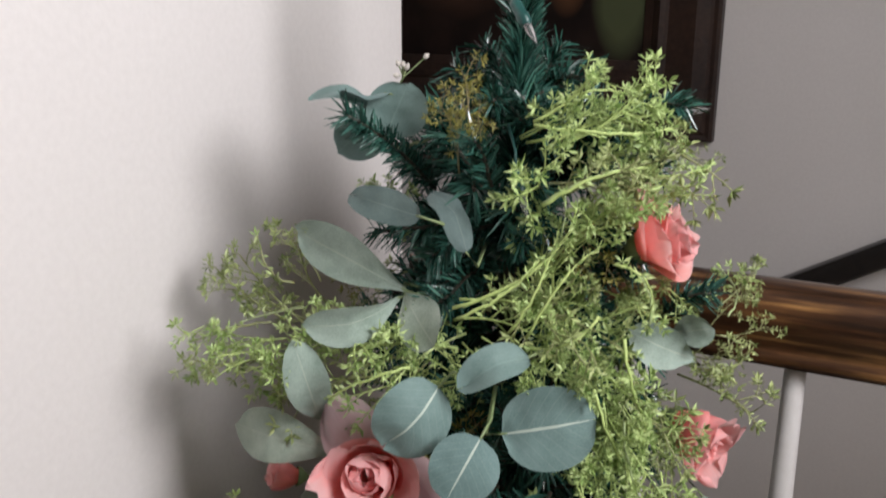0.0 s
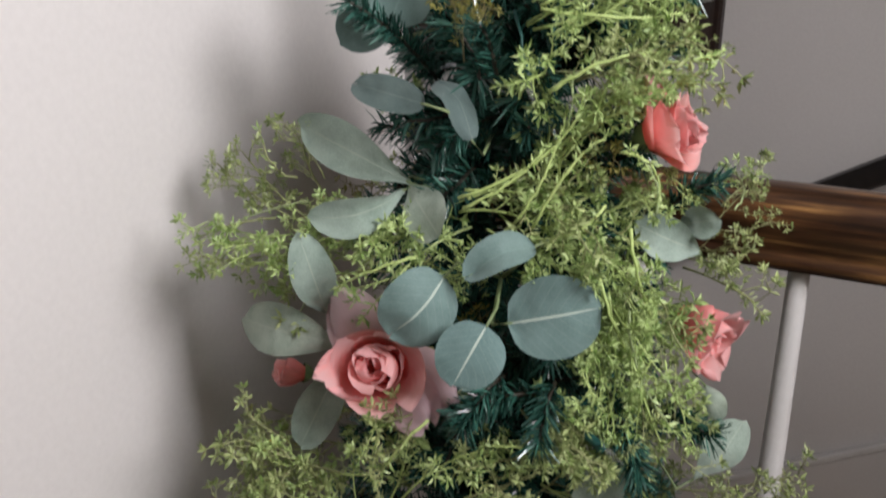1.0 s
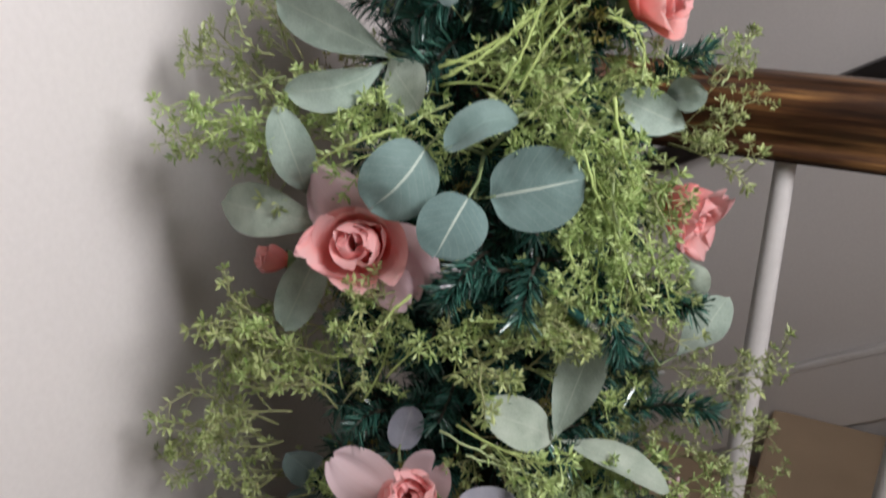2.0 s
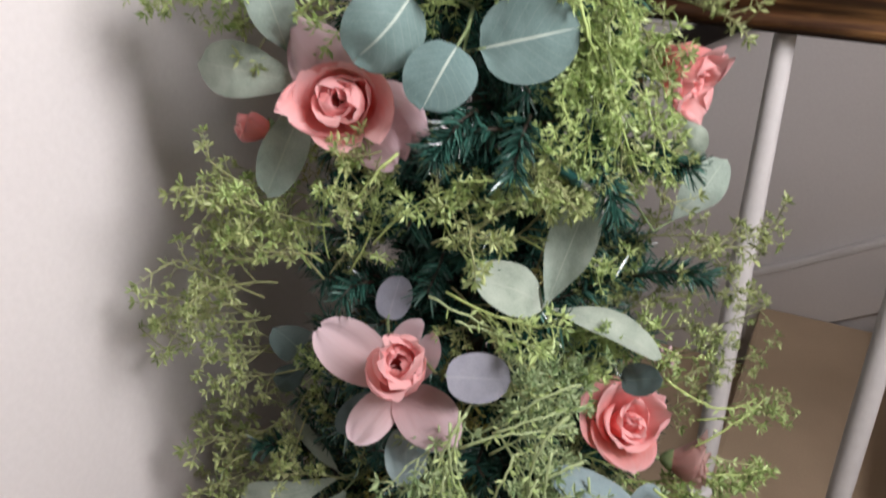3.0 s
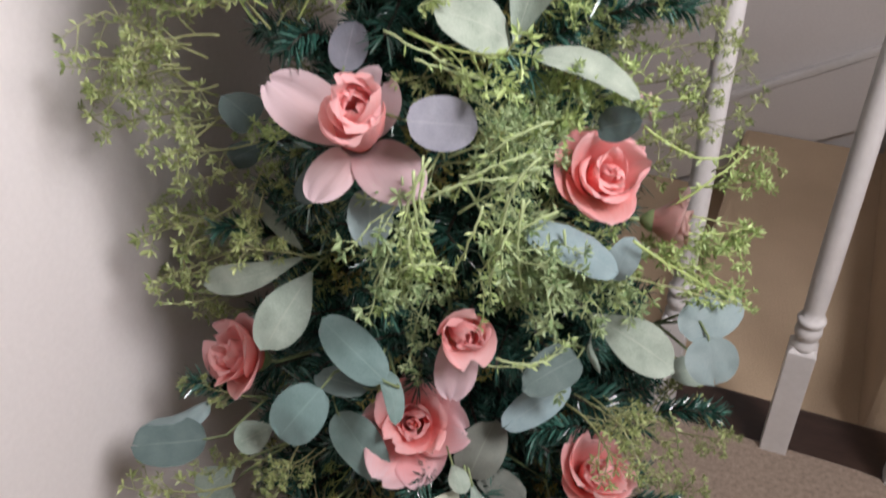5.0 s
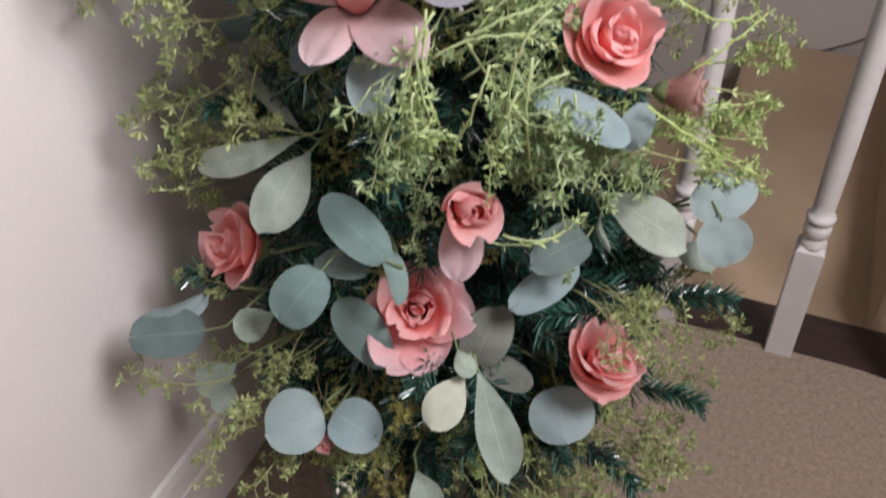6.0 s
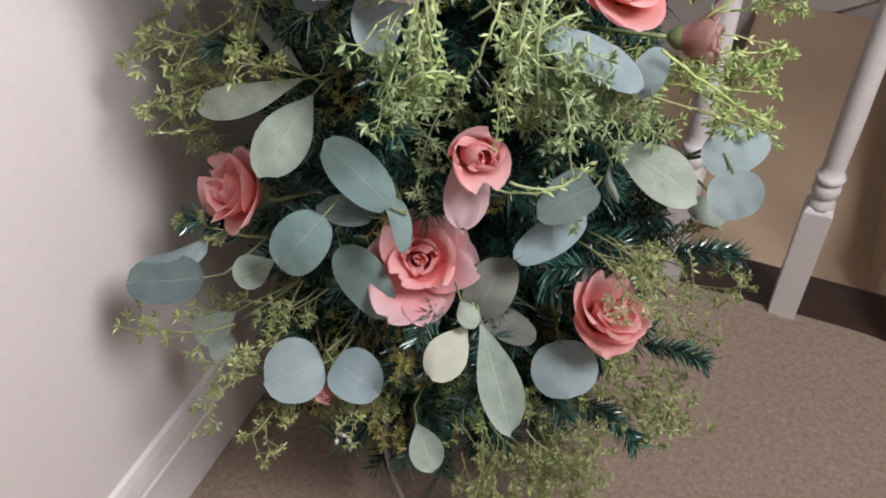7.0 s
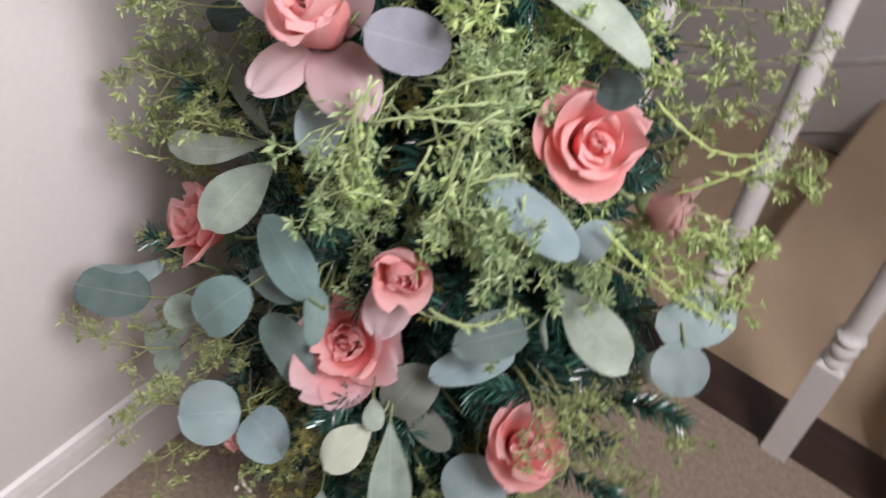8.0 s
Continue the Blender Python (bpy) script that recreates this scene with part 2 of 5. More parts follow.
def lathe(profile, sides=20):
    verts, faces = [], []
    for r, z in profile:
        for k in range(sides):
            w = 2 * math.pi * k / sides
            verts.append((r * math.cos(w), r * math.sin(w), z))
    for i in range(len(profile) - 1):
        for k in range(sides):
            k2 = (k + 1) % sides
            faces.append((i * sides + k, i * sides + k2, (i + 1) * sides + k2, (i + 1) * sides + k))
    return verts, faces


# ---- the stair hall ----
WALL_U, END_V, FAR_V = -0.532, 0.92, 2.02
CEILING = 3.1
structure("wall_left", "cream painted plaster wall beside the tree", "wall", WALL, WALL_U - 0.12, WALL_U, BACK, END_V, 0.0, CEILING, bevel=0.004)
structure("wall_far", "shaded cream wall across the stairwell", "wall", WALL, -2.6, 3.0, FAR_V, FAR_V + 0.12, -1.6, CEILING)
# unseen window wall, added close by so the light falls steeply
structure("wall_right_low", "unseen wall under the window, tinted for warm bounce light", "wall", BOUNCE_WALL, RIGHT, RIGHT + 0.12, BACK, 1.05, -0.16, WINDOW[2])
structure("wall_right_high", "unseen wall above the window, tinted for warm bounce light", "wall", BOUNCE_WALL, RIGHT, RIGHT + 0.12, BACK, 1.05, WINDOW[3], CEILING)
structure("wall_right_a", "unseen wall beside the window, tinted for warm bounce light", "wall", BOUNCE_WALL, RIGHT, RIGHT + 0.12, BACK, WINDOW[0], WINDOW[2], WINDOW[3])
structure("wall_right_b", "unseen wall beside the window, tinted for warm bounce light", "wall", BOUNCE_WALL, RIGHT, RIGHT + 0.12, WINDOW[1], 1.05, WINDOW[2], WINDOW[3])
structure("wall_end", "unseen wall at the foot of the stairs, tinted for bounce", "wall", BOUNCE_WALL, -2.72, -2.6, 0.8, FAR_V, -1.6, CEILING)
structure("wall_stair", "plain cream wall beside the lower stairs", "wall", WALL, -2.6, WALL_U - 0.12, 0.8, END_V, -1.6, CEILING)
structure("wall_stairwell", "unseen wall between landing and upper stairs, tinted for bounce", "wall", BOUNCE_WALL, RIGHT + 0.12, 2.6, 0.957, 1.05, -1.6, CEILING)
structure("wall_stair_top", "plain cream wall at the head of the stairs", "wall", WALL, 2.6, 2.72, 0.957, FAR_V, -1.6, CEILING)
structure("wall_back", "unseen wall behind the landing, tinted for bounce", "wall", BOUNCE_WALL, -0.66, RIGHT + 0.12, BACK - 0.12, BACK, 0.0, CEILING)
structure("ceiling", "plain off-white ceiling", "ceiling", CEIL, -2.72, 2.72, BACK - 0.12, FAR_V + 0.12, CEILING, CEILING + 0.1)
structure("floor", "dark stained wooden landing floor with a bare edge", "floor", DARK_WOOD, WALL_U, RIGHT, BACK, 1.066, -0.16, -0.012, bevel=0.006)
structure("stairwell_floor", "tan carpet at the foot of the stairs", "floor", STAIR, -2.6, 2.6, 0.8, FAR_V, -1.7, -1.6)


def baseboard():
    profile = [(0.0, 0.0), (0.014, 0.0), (0.014, 0.085), (0.0115, 0.088), (0.0115, 0.093), (0.0105, 0.099), (0.0085, 0.11), (0.005, 0.12), (0.0, 0.123)]
    verts, faces = [], []
    for v in (BACK, END_V):
        verts += [(WALL_U + d, v, z + 0.001) for d, z in profile]
    k = len(profile)
    faces = [(i, i + 1, k + i + 1, k + i) for i in range(k - 1)] + [tuple(range(k)), tuple(range(k, 2 * k))[::-1]]
    ob = new("baseboard", mesh("baseboard", verts, faces, TRIM, smooth=False))
    ob.matrix_basis = HOUSE
    tagged(ob, "white gloss moulded baseboard along the carpet", "baseboard", kind="structure")


baseboard()


def carpet():
    """The landing's carpet: a thick sheet with a rounded corner towards the stairs."""
    edge = [(WALL_U + 0.008, 0.963), (0.18, 0.963)]
    cx, cy, r = 0.19, 0.703, 0.26
    for i in range(1, 15):
        a = radians(90 - 90 * i / 14)
        edge.append((cx + r * math.cos(a) * 1.1, cy + r * math.sin(a)))
    edge += [(cx + r * 1.1, BACK + 0.01), (WALL_U + 0.008, BACK + 0.01)]
    bm = bmesh.new()
    top = [bm.verts.new((u, v, 0.0)) for u, v in edge]
    low = [bm.verts.new((u, v, -0.011)) for u, v in edge]
    f = bm.faces.new(top)
    for i in range(len(edge)):
        j = (i + 1) % len(edge)
        bm.faces.new((top[i], low[i], low[j], top[j]))
    bmesh.ops.bevel(bm, geom=list(f.edges), offset=0.004, segments=2, affect="EDGES")
    ob = new("carpet", from_bm("carpet", bm, CARPET))
    ob.matrix_basis = HOUSE
    tagged(ob, "beige brown cut pile carpet with a rounded corner", "carpet", kind="structure")


carpet()

STEP_U, STEP_RUN, STEP_RISE, STEP_Z = -0.087, 0.31, 0.18, -0.06
stairs = new("staircase")
stairs.matrix_basis = HOUSE
tagged(stairs, "tan carpeted staircase rising past the landing", "stairs", kind="structure")
for k in range(-7, 8):
    u = STEP_U + STEP_RUN * k
    z = STEP_Z + STEP_RISE * k
    step = box_mesh("step", STAIR, u, u + STEP_RUN + (0.02 if k < 7 else 0), 1.075, FAR_V - 0.022, z - 0.4, z, bevel=0.012)
    part("step", step, stairs)


def sloped(name, label, category, mat, u0, u1, z0, slope, v0, v1, height, bevel=0.003):
    bm = bmesh.new()
    bmesh.ops.create_cube(bm, size=1.0)
    for v in bm.verts:
        u = u0 if v.co.x < 0 else u1
        v.co = Vector((u, v0 if v.co.y < 0 else v1, z0 + slope * (u - u0) + (height if v.co.z > 0 else 0)))
    ob = new(name, from_bm(name, bm, mat, bevel))
    ob.matrix_basis = HOUSE
    return tagged(ob, label, category, kind="structure")


SLOPE = STEP_RISE / STEP_RUN
sloped("trim_stair_skirt", "painted stair skirting board on the far wall", "skirting", WALL, -2.5, 2.2, STEP_Z - 0.1 + SLOPE * (-2.5 - STEP_U), SLOPE, FAR_V - 0.02, FAR_V - 0.001, 0.19)
sloped("trim_skirt_cap", "white painted cap moulding on the stair skirting", "trim", TRIM, -2.5, 2.2, STEP_Z + 0.0905 + SLOPE * (-2.5 - STEP_U), SLOPE, FAR_V - 0.026, FAR_V - 0.001, 0.022, 0.006)


def wall_handrail():
    u0, u1 = -1.2, 2.2
    at = lambda u: Vector((u, FAR_V - 0.06, HAND_Z + SLOPE * (u - STEP_U)))
    root = new("handrail")
    root.matrix_basis = HOUSE
    tagged(root, "black painted handrail sloping up the far wall", "handrail", kind="structure")
    bm = bmesh.new()
    bmesh.ops.create_cube(bm, size=1.0)
    for v in bm.verts:
        p = at(u0 if v.co.x < 0 else u1)
        v.co = p + Vector((0, 0.05 * v.co.y, 0.062 * v.co.z))
    part("rail", from_bm("rail", bm, BLACK_RAIL, 0.014, 3), root)
    for u in (-0.6, 0.75):
        p = at(u)
        vs, fs = tube([p + Vector((0, 0, -0.03)), p + Vector((0, 0.01, -0.055)), p + Vector((0, 0.06, -0.06))], [0.008] * 3, 8)
        part("bracket", mesh("bracket", vs, fs, BLACK_RAIL), root)


HAND_Z = 0.74
wall_handrail()


# ---- balustrade ----
RAIL_V, RAIL_Z = 0.968, 0.9


def baluster_meshes():
    block = 0.0185
    turned = [(0.0, 0.2), (0.0165, 0.2), (0.018, 0.206), (0.0145, 0.214), (0.0135, 0.217), (0.0165, 0.221), (0.018, 0.229), (0.0165, 0.237), (0.0135, 0.241), (0.017, 0.2435),
              (0.019, 0.248), (0.017, 0.2525), (0.0135, 0.255), (0.014, 0.27), (0.015, 0.33), (0.015, 0.45), (0.014, 0.62), (0.0122, 0.8), (0.0112, RAIL_Z + 0.012)]
    vs, fs = lathe(turned, 22)
    top = mesh("shaft", vs, fs, TRIM)
    bm = bmesh.new()
    bmesh.ops.create_cube(bm, size=1.0)
    for v in bm.verts:
        v.co = Vector((v.co.x * 2 * block, v.co.y * 2 * block, -0.011 if v.co.z < 0 else 0.197))
    for f in [f for f in bm.faces if f.normal.z > 0.9]:
        ex = bmesh.ops.inset_region(bm, faces=[f], thickness=0.006, depth=0.006)
    foot = from_bm("square_foot", bm, TRIM, 0.0015, 2)
    return foot, top


foot_mesh, shaft_mesh = baluster_meshes()
for i in range(-2, 6):
    u = 0.1 + 0.17 * (i - 1)
    b = new("baluster")
    b.matrix_basis = HOUSE @ pose(u, RAIL_V, 0)
    tagged(b, "white painted turned wooden baluster with square foot", "baluster", "balusters under the rail")
    part("square_foot", foot_mesh, b)
    part("shaft", shaft_mesh, b)


def banister():
    half = [(0.018, 0.0), (0.03, 0.0), (0.03, 0.01), (0.026, 0.014), (0.026, 0.02), (0.0305, 0.028), (0.0345, 0.04), (0.036, 0.053), (0.034, 0.066), (0.028, 0.077), (0.018, 0.084), (0.0, 0.087)]
    ring = half + [(-y, z) for y, z in half[::-1][1:]]
    u0, u1, cuts = WALL_U + 0.001, RIGHT - 0.001, 16
    verts, faces = [], []
    k = len(ring)
    for c in range(cuts + 1):
        u = u0 + (u1 - u0) * c / cuts
        for y, z in ring:
            verts.append((u, y, z))
    for c in range(cuts):
        for j in range(k):
            j2 = (j + 1) % k
            faces.append((c * k + j, c * k + j2, (c + 1) * k + j2, (c + 1) * k + j))
    faces += [tuple(range(k)), tuple(range(cuts * k, cuts * k + k))[::-1]]
    root = new("banister")
    root.matrix_basis = HOUSE @ pose(0, RAIL_V, RAIL_Z)
    tagged(root, "thick varnished brown wooden banister rail with golden blotches", "banister")
    part("rail", mesh("rail", verts, faces, RAIL), root)
    part("fillet", box_mesh("fillet", DARK_WOOD, u0, u1, -0.0175, 0.0175, -0.006, 0.004, 0.001), root, "dark fillet strip under the rail")


banister()


# ---- the painting ----
def painting_material():
    m, n, l, b = nodes_of("dark_still_life", 0.5, Specular_IOR_Level=0.25)
    tc = n.new("ShaderNodeTexCoord")
    sep = n.new("ShaderNodeSeparateXYZ")
    l.new(tc.outputs["Object"], sep.inputs[0])
    wob = noise_node(n, l, 9.0, 5.0)

    def blob(u, z, su, sz, soft):
        a = maths(n, l, "POWER", maths(n, l, "DIVIDE", maths(n, l, "SUBTRACT", sep.outputs["X"], u), su), 2.0)
        c = maths(n, l, "POWER", maths(n, l, "DIVIDE", maths(n, l, "SUBTRACT", sep.outputs["Z"], z), sz), 2.0)
        d = maths(n, l, "ADD", maths(n, l, "ADD", a, c), maths(n, l, "MULTIPLY", maths(n, l, "SUBTRACT", wob, 0.5), 0.9))
        r = n.new("ShaderNodeMapRange")
        r.inputs["From Min"].default_value, r.inputs["From Max"].default_value = 1.0 + soft, 1.0 - soft
        l.new(d, r.inputs["Value"])
        return r.outputs[0]

    col = ramp(n, l, wob, (0.35, (0.008, 0.0045, 0.004)), (0.7, (0.022, 0.012, 0.009)))
    col = mixed(n, l, blob(0.255, -0.09, 0.06, 0.13, 0.5), col, (0.08, 0.095, 0.045))
    col = mixed(n, l, blob(0.125, -0.05, 0.045, 0.08, 0.5), col, (0.1, 0.045, 0.02))
    col = mixed(n, l, blob(-0.15, 0.02, 0.16, 0.15, 0.4), col, (0.05, 0.025, 0.016))
    l.new(col, b.inputs["Base Color"])
    bump(n, l, b, noise_node(n, l, 220.0, 2.0), 0.2, 0.001)
    return m


def picture():
    pu, pz = -0.848, 1.398
    w, h, mould = 0.96, 0.82, 0.17
    root = new("framed_painting")
    root.matrix_basis = HOUSE @ pose(pu, FAR_V - 0.004, pz)
    tagged(root, "dark still life painting in a wide carved dark wood frame", "painting")
    prof = [(0.0, 0.0), (0.0, -0.03), (0.006, -0.036), (0.014, -0.034), (0.02, -0.04), (0.045, -0.043), (0.075, -0.034), (0.1, -0.028), (0.106, -0.034), (0.116, -0.036), (0.124, -0.03), (0.132, -0.022), (0.15, -0.014), (0.15, 0.0)]
    for side in range(4):
        L, other = (w, h) if side % 2 == 0 else (h, w)
        verts, faces = [], []
        for end in (-1, 1):
            for d, y in [(d * 1.133, y) for d, y in prof]:
                verts.append((end * (L / 2 - d), y, -other / 2 + d))
        k = len(prof)
        faces = [(i, i + 1, k + i + 1, k + i) for i in range(k - 1)] + [tuple(range(k)), tuple(range(k, 2 * k))[::-1]]
        part("moulding", mesh("moulding", verts, faces, FRAME_WOOD, smooth=False), root, m=Matrix.Rotation(radians(90 * side), 4, "Y"))
    bm = bmesh.new()
    bmesh.ops.create_cube(bm, size=1.0)
    for v in bm.verts:
        v.co = Vector((v.co.x * (w - 2 * mould + 0.004), -0.006 + v.co.y * 0.008, v.co.z * (h - 2 * mould + 0.004)))
    part("canvas", from_bm("canvas", bm, painting_material()), root, "dark canvas with a brown jug and a green patch")


picture()


# ---- the tree ----
AXIS = Vector((0.055, 0.70, 0.0))
TIP_Z = 1.40


def reach(z):
    """How far the branches stand out from the trunk at height z."""
    return float(np.interp(z, (0.08, 0.2, 0.35, 0.65, 0.85, 1.05, 1.16, 1.3), (0.19, 0.235, 0.215, 0.165, 0.135, 0.115, 0.085, 0.02)))


def add_needles(out, path, rng, per_m, length, lean):
    """Flat tapered needles round a path; out collects vertices and faces."""
    verts, faces = out
    pts = [Vector(p) for p in path]
    seg = [(pts[i + 1] - pts[i]).length for i in range(len(pts) - 1)]
    total = sum(seg)
    for _ in range(int(total * per_m)):
        s = rng.random() * total
        i = 0
        while i < len(seg) - 1 and s > seg[i]:
            s -= seg[i]
            i += 1
        d = (pts[i + 1] - pts[i]).normalized()
        p = pts[i] + d * s
        a = d.orthogonal().normalized()
        side = Matrix.Rotation(rng.random() * 2 * math.pi, 3, d) @ a
        t = (side * math.sin(lean + rng.uniform(-0.25, 0.25)) + d * math.cos(lean)).normalized()
        L = length * rng.uniform(0.7, 1.15)
        flat = Matrix.Rotation(rng.random() * 3.14, 3, t) @ t.orthogonal().normalized() * rng.uniform(0.0006, 0.0011)
        droop = Vector((0, 0, -0.0015)) + side * rng.uniform(-0.002, 0.002)
        b0, mid, end = p, p + t * L * 0.55, p + t * L + droop
        n0 = len(verts)
        verts += [b0 - flat * 0.7, b0 + flat * 0.7, mid + flat, mid - flat, end + flat * 0.35, end - flat * 0.35]
        faces += [(n0, n0 + 1, n0 + 2, n0 + 3), (n0 + 3, n0 + 2, n0 + 4, n0 + 5)]


def branch_meshes(length, seed, tips):
    rng = random.Random(seed)
    n = 6
    path = [Vector((length * i / n, rng.uniform(-1, 1) * 0.006 * (i > 0), 0.05 * length * math.sin(i / n * 3) + rng.uniform(-1, 1) * 0.004 * (i > 0))) for i in range(n + 1)]
    wv, wf = tube(path, [0.0022 - 0.001 * i / n for i in range(n + 1)], 5)
    nv, nf = [], []
    add_needles((nv, nf), path[1:], rng, 2300, 0.022, 0.95)
    for _ in range(tips):
        i = rng.randint(1, n - 2)
        a = rng.choice((-1, 1)) * rng.uniform(0.5, 0.9)
        d = Vector((math.cos(a), math.sin(a), rng.uniform(-0.2, 0.5))).normalized()
        L = length * rng.uniform(0.3, 0.45)
        twig = [path[i] + d * L * k / 3 + Vector((0, 0, 0.004 * k)) for k in range(4)]
        v2, f2 = tube(twig, [0.0014] * 4, 4)
        wf += [tuple(x + len(wv) for x in f) for f in f2]
        wv += v2
        add_needles((nv, nf), twig, rng, 2300, 0.021, 0.95)
    return mesh("branch", wv, wf, WIRE), mesh("needles", nv, nf, NEEDLE, smooth=False)


tree = empty("christmas_tree", AXIS)
tagged(tree, "small dark green artificial pine tree on a carpeted landing", "christmas tree")
vs, fs = tube([(0, 0, 0.05), (0, 0, 0.6), (0, 0, 1.2), (0.002, 0, TIP_Z - 0.02)], [0.011, 0.01, 0.006, 0.0025], 10)
part("trunk", mesh("trunk", vs, fs, WIRE), tree, "brown wrapped metal trunk pole")
for k in range(4):
    a = radians(20 + 90 * k)
    c, s = math.cos(a), math.sin(a)
    vs, fs = tube([(0, 0, 0.07), (0.05 * c, 0.05 * s, 0.06), (0.09 * c, 0.09 * s, 0.02), (0.11 * c, 0.11 * s, 0.006)], [0.006] * 4, 8)
    part("stand_leg", mesh("stand_leg", vs, fs, BLACK_RAIL), tree, "dark green metal stand leg")
SIZES = (0.08, 0.12, 0.16, 0.2)
VARIANTS = {L: [branch_meshes(L, 11 + 7 * j + int(L * 1000), 2 if L < 0.1 else 3) for j in range(3)] for L in SIZES}
rng = random.Random(5)
z, turn = 0.125, 0.0
while z < 1.2:
    r = reach(z)
    count = 7 + int(r * (70 if z < 0.32 else 45))
    for k in range(count):
        L = min(SIZES, key=lambda s: abs(s - r))
        wire, needles = rng.choice(VARIANTS[L])
        a = turn + 2 * math.pi * k / count + rng.uniform(-0.15, 0.15)
        m = Matrix.Translation((0, 0, z + rng.uniform(-0.02, 0.02))) @ Matrix.Rotation(a, 4, "Z") @ Matrix.Rotation(-radians(rng.uniform(-8, 28)), 4, "Y") @ Matrix.Rotation(rng.uniform(-0.6, 0.6), 4, "X") @ Matrix.Scale(r / L, 4)
        wob = part("branch", wire, tree, m=m)
        part("needles", needles, wob)
    turn += 0.7
    z += 0.062
path = [Vector((0, -0.03, 1.12)), Vector((0.003, -0.03, 1.2)), Vector((0.005, -0.025, 1.28)), Vector((0.004, -0.02, TIP_Z))]
out = ([], [])
add_needles(out, path, random.Random(3), 9500, 0.028, 0.72)
part("leader_needles", mesh("leader_needles", *out, NEEDLE, smooth=False), tree, "upright dark green leader at the treetop")

VIEW = Vector((0.02, -0.02, 1.15))


# ---- leaves ----
def outline(kind, s):
    """Half width of a leaf along its length, 0 at the base to 1 at the tip, as a part of its full half width."""
    if kind in "SP":
        if s > 0.62:
            return max(0.1, math.sqrt(max(0.0, 1 - ((s - 0.62) / 0.382) ** 2)))
        return 0.07 + 0.93 * math.sin(math.pi / 2 * s / 0.62) ** 1.25
    return max(0.03, math.sqrt(max(0.0, 1 - (2 * s - 1) ** 2)) ** 0.9)


def leaf_mesh(kind, base, tip, width, roll, origin, rng):
    along = tip - base
    L = along.length
    along.normalize()
    front = (VIEW - (base + tip) / 2).normalized()
    normal = (front - along * front.dot(along)).normalized()
    normal = Matrix.Rotation(radians(roll), 3, along) @ normal
    side = along.cross(normal)
    nu, nv = 16, 8
    bend, cup, twist = rng.uniform(-0.06, 0.24), rng.uniform(-0.25, 0.42), rng.uniform(-0.45, 0.45)
    ph = rng.uniform(0, 6)
    notch = rng.choice((0.0, 0.04, 0.1, 0.16)) if kind in "RVBDO" else 0.0
    skew = rng.uniform(-0.1, 0.1)
    verts, uvs = [], []
    for i in range(nu + 1):
        s = i / nu
        s2 = s * s * (3 - 2 * s) * 0.25 + s * 0.75
        hw = outline(kind, s2) * width / 2
        for j in range(nv + 1):
            q = 2 * j / nv - 1
            lift = bend * L * math.sin(math.pi * s2) + cup * hw * q * q + 0.022 * L * math.sin(7 * s2 + ph + 2 * q) * abs(q)
            p = base + along * (L * (s2 - notch * s2 ** 3 * math.exp(-((q - skew) / 0.4) ** 2) + skew * q * 0.25 * s2)) + side * (hw * q * math.cos(twist * s2)) + normal * (lift + hw * q * math.sin(twist * s2))
            crinkle = noise.noise(p * 90 + Vector((ph, 0, 0))) * 0.0016 + noise.noise(p * 260) * 0.0005
            verts.append(p - origin + normal * crinkle)
            uvs.append((j / nv, s2))
    faces = [(i * (nv + 1) + j, i * (nv + 1) + j + 1, (i + 1) * (nv + 1) + j + 1, (i + 1) * (nv + 1) + j) for i in range(nu) for j in range(nv)]
    return mesh("leaf", verts, faces, LEAF[kind], uvs)


leaf_rng = random.Random(21)


def sprig(name, label, leaves):
    bases = [Vector(b) for _, b, *_ in leaves]
    mid = sum(bases, Vector()) / len(bases)
    inward = Vector((AXIS.x, AXIS.y, mid.z - 0.03)) - mid
    root = mid + inward.normalized() * 0.06
    ob = tagged(empty(name, root), label, "leaf sprig")
    for (kind, b, t, width, roll), base in zip(leaves, bases):
        part("leaf", leaf_mesh(kind, base, Vector(t), width, roll, root, leaf_rng), ob)
        along = (Vector(t) - base).normalized()
        p1 = base - along * 0.012 + inward.normalized() * 0.006
        vs, fs = tube([Vector(), (p1 - root) * 0.6, p1 - root, base - root, base + along * 0.004 - root], [0.0016, 0.0014, 0.0012, 0.001, 0.0007], 5)
        part("stalk", mesh("stalk", vs, fs, STEM), ob)


# ---- roses ----
def petal_mesh(R, r0, length, halfw, opening, curl, lip, rng, mat):
    """A fabric petal that grows up from the rose's foot, creased and wavy at its rim: opening, inward curl and lip in radians."""
    nu, nv = 15, 12
    verts, uvs, rows = [], [], []
    loose = min(1.0, opening / 0.65)
    ph, ruff = rng.uniform(0, 6), rng.uniform(0.05, 0.17) * (0.3 + 0.7 * loose)
    lean, point = rng.uniform(-0.22, 0.22), rng.uniform(-0.05, 0.09)
    crease, crease_at = rng.uniform(-0.1, 0.16) * loose, rng.uniform(-0.5, 0.5)
    roll_side = rng.choice((-1, 1)) * rng.uniform(0.0, 0.35)
    r, z, last = r0, 0.0, 0.0
    for i in range(nu + 1):
        s = 1 - (1 - i / nu) ** 1.5
        ang = opening * min(1.0, 0.35 + s * 1.6) + curl * min(1.0, max(0.0, (s - 0.35) / 0.45)) + lip * max(0.0, (s - 0.75) / 0.25) ** 1.5
        r += length * (s - last) * math.sin(ang)
        z += length * (s - last) * math.cos(ang)
        last = s
        rows.append((s, r, z, ang))
    for s, r, z, ang in rows:
        shape = 0.35 + 0.65 * math.sin(min(1.0, s / 0.6) * math.pi / 2)
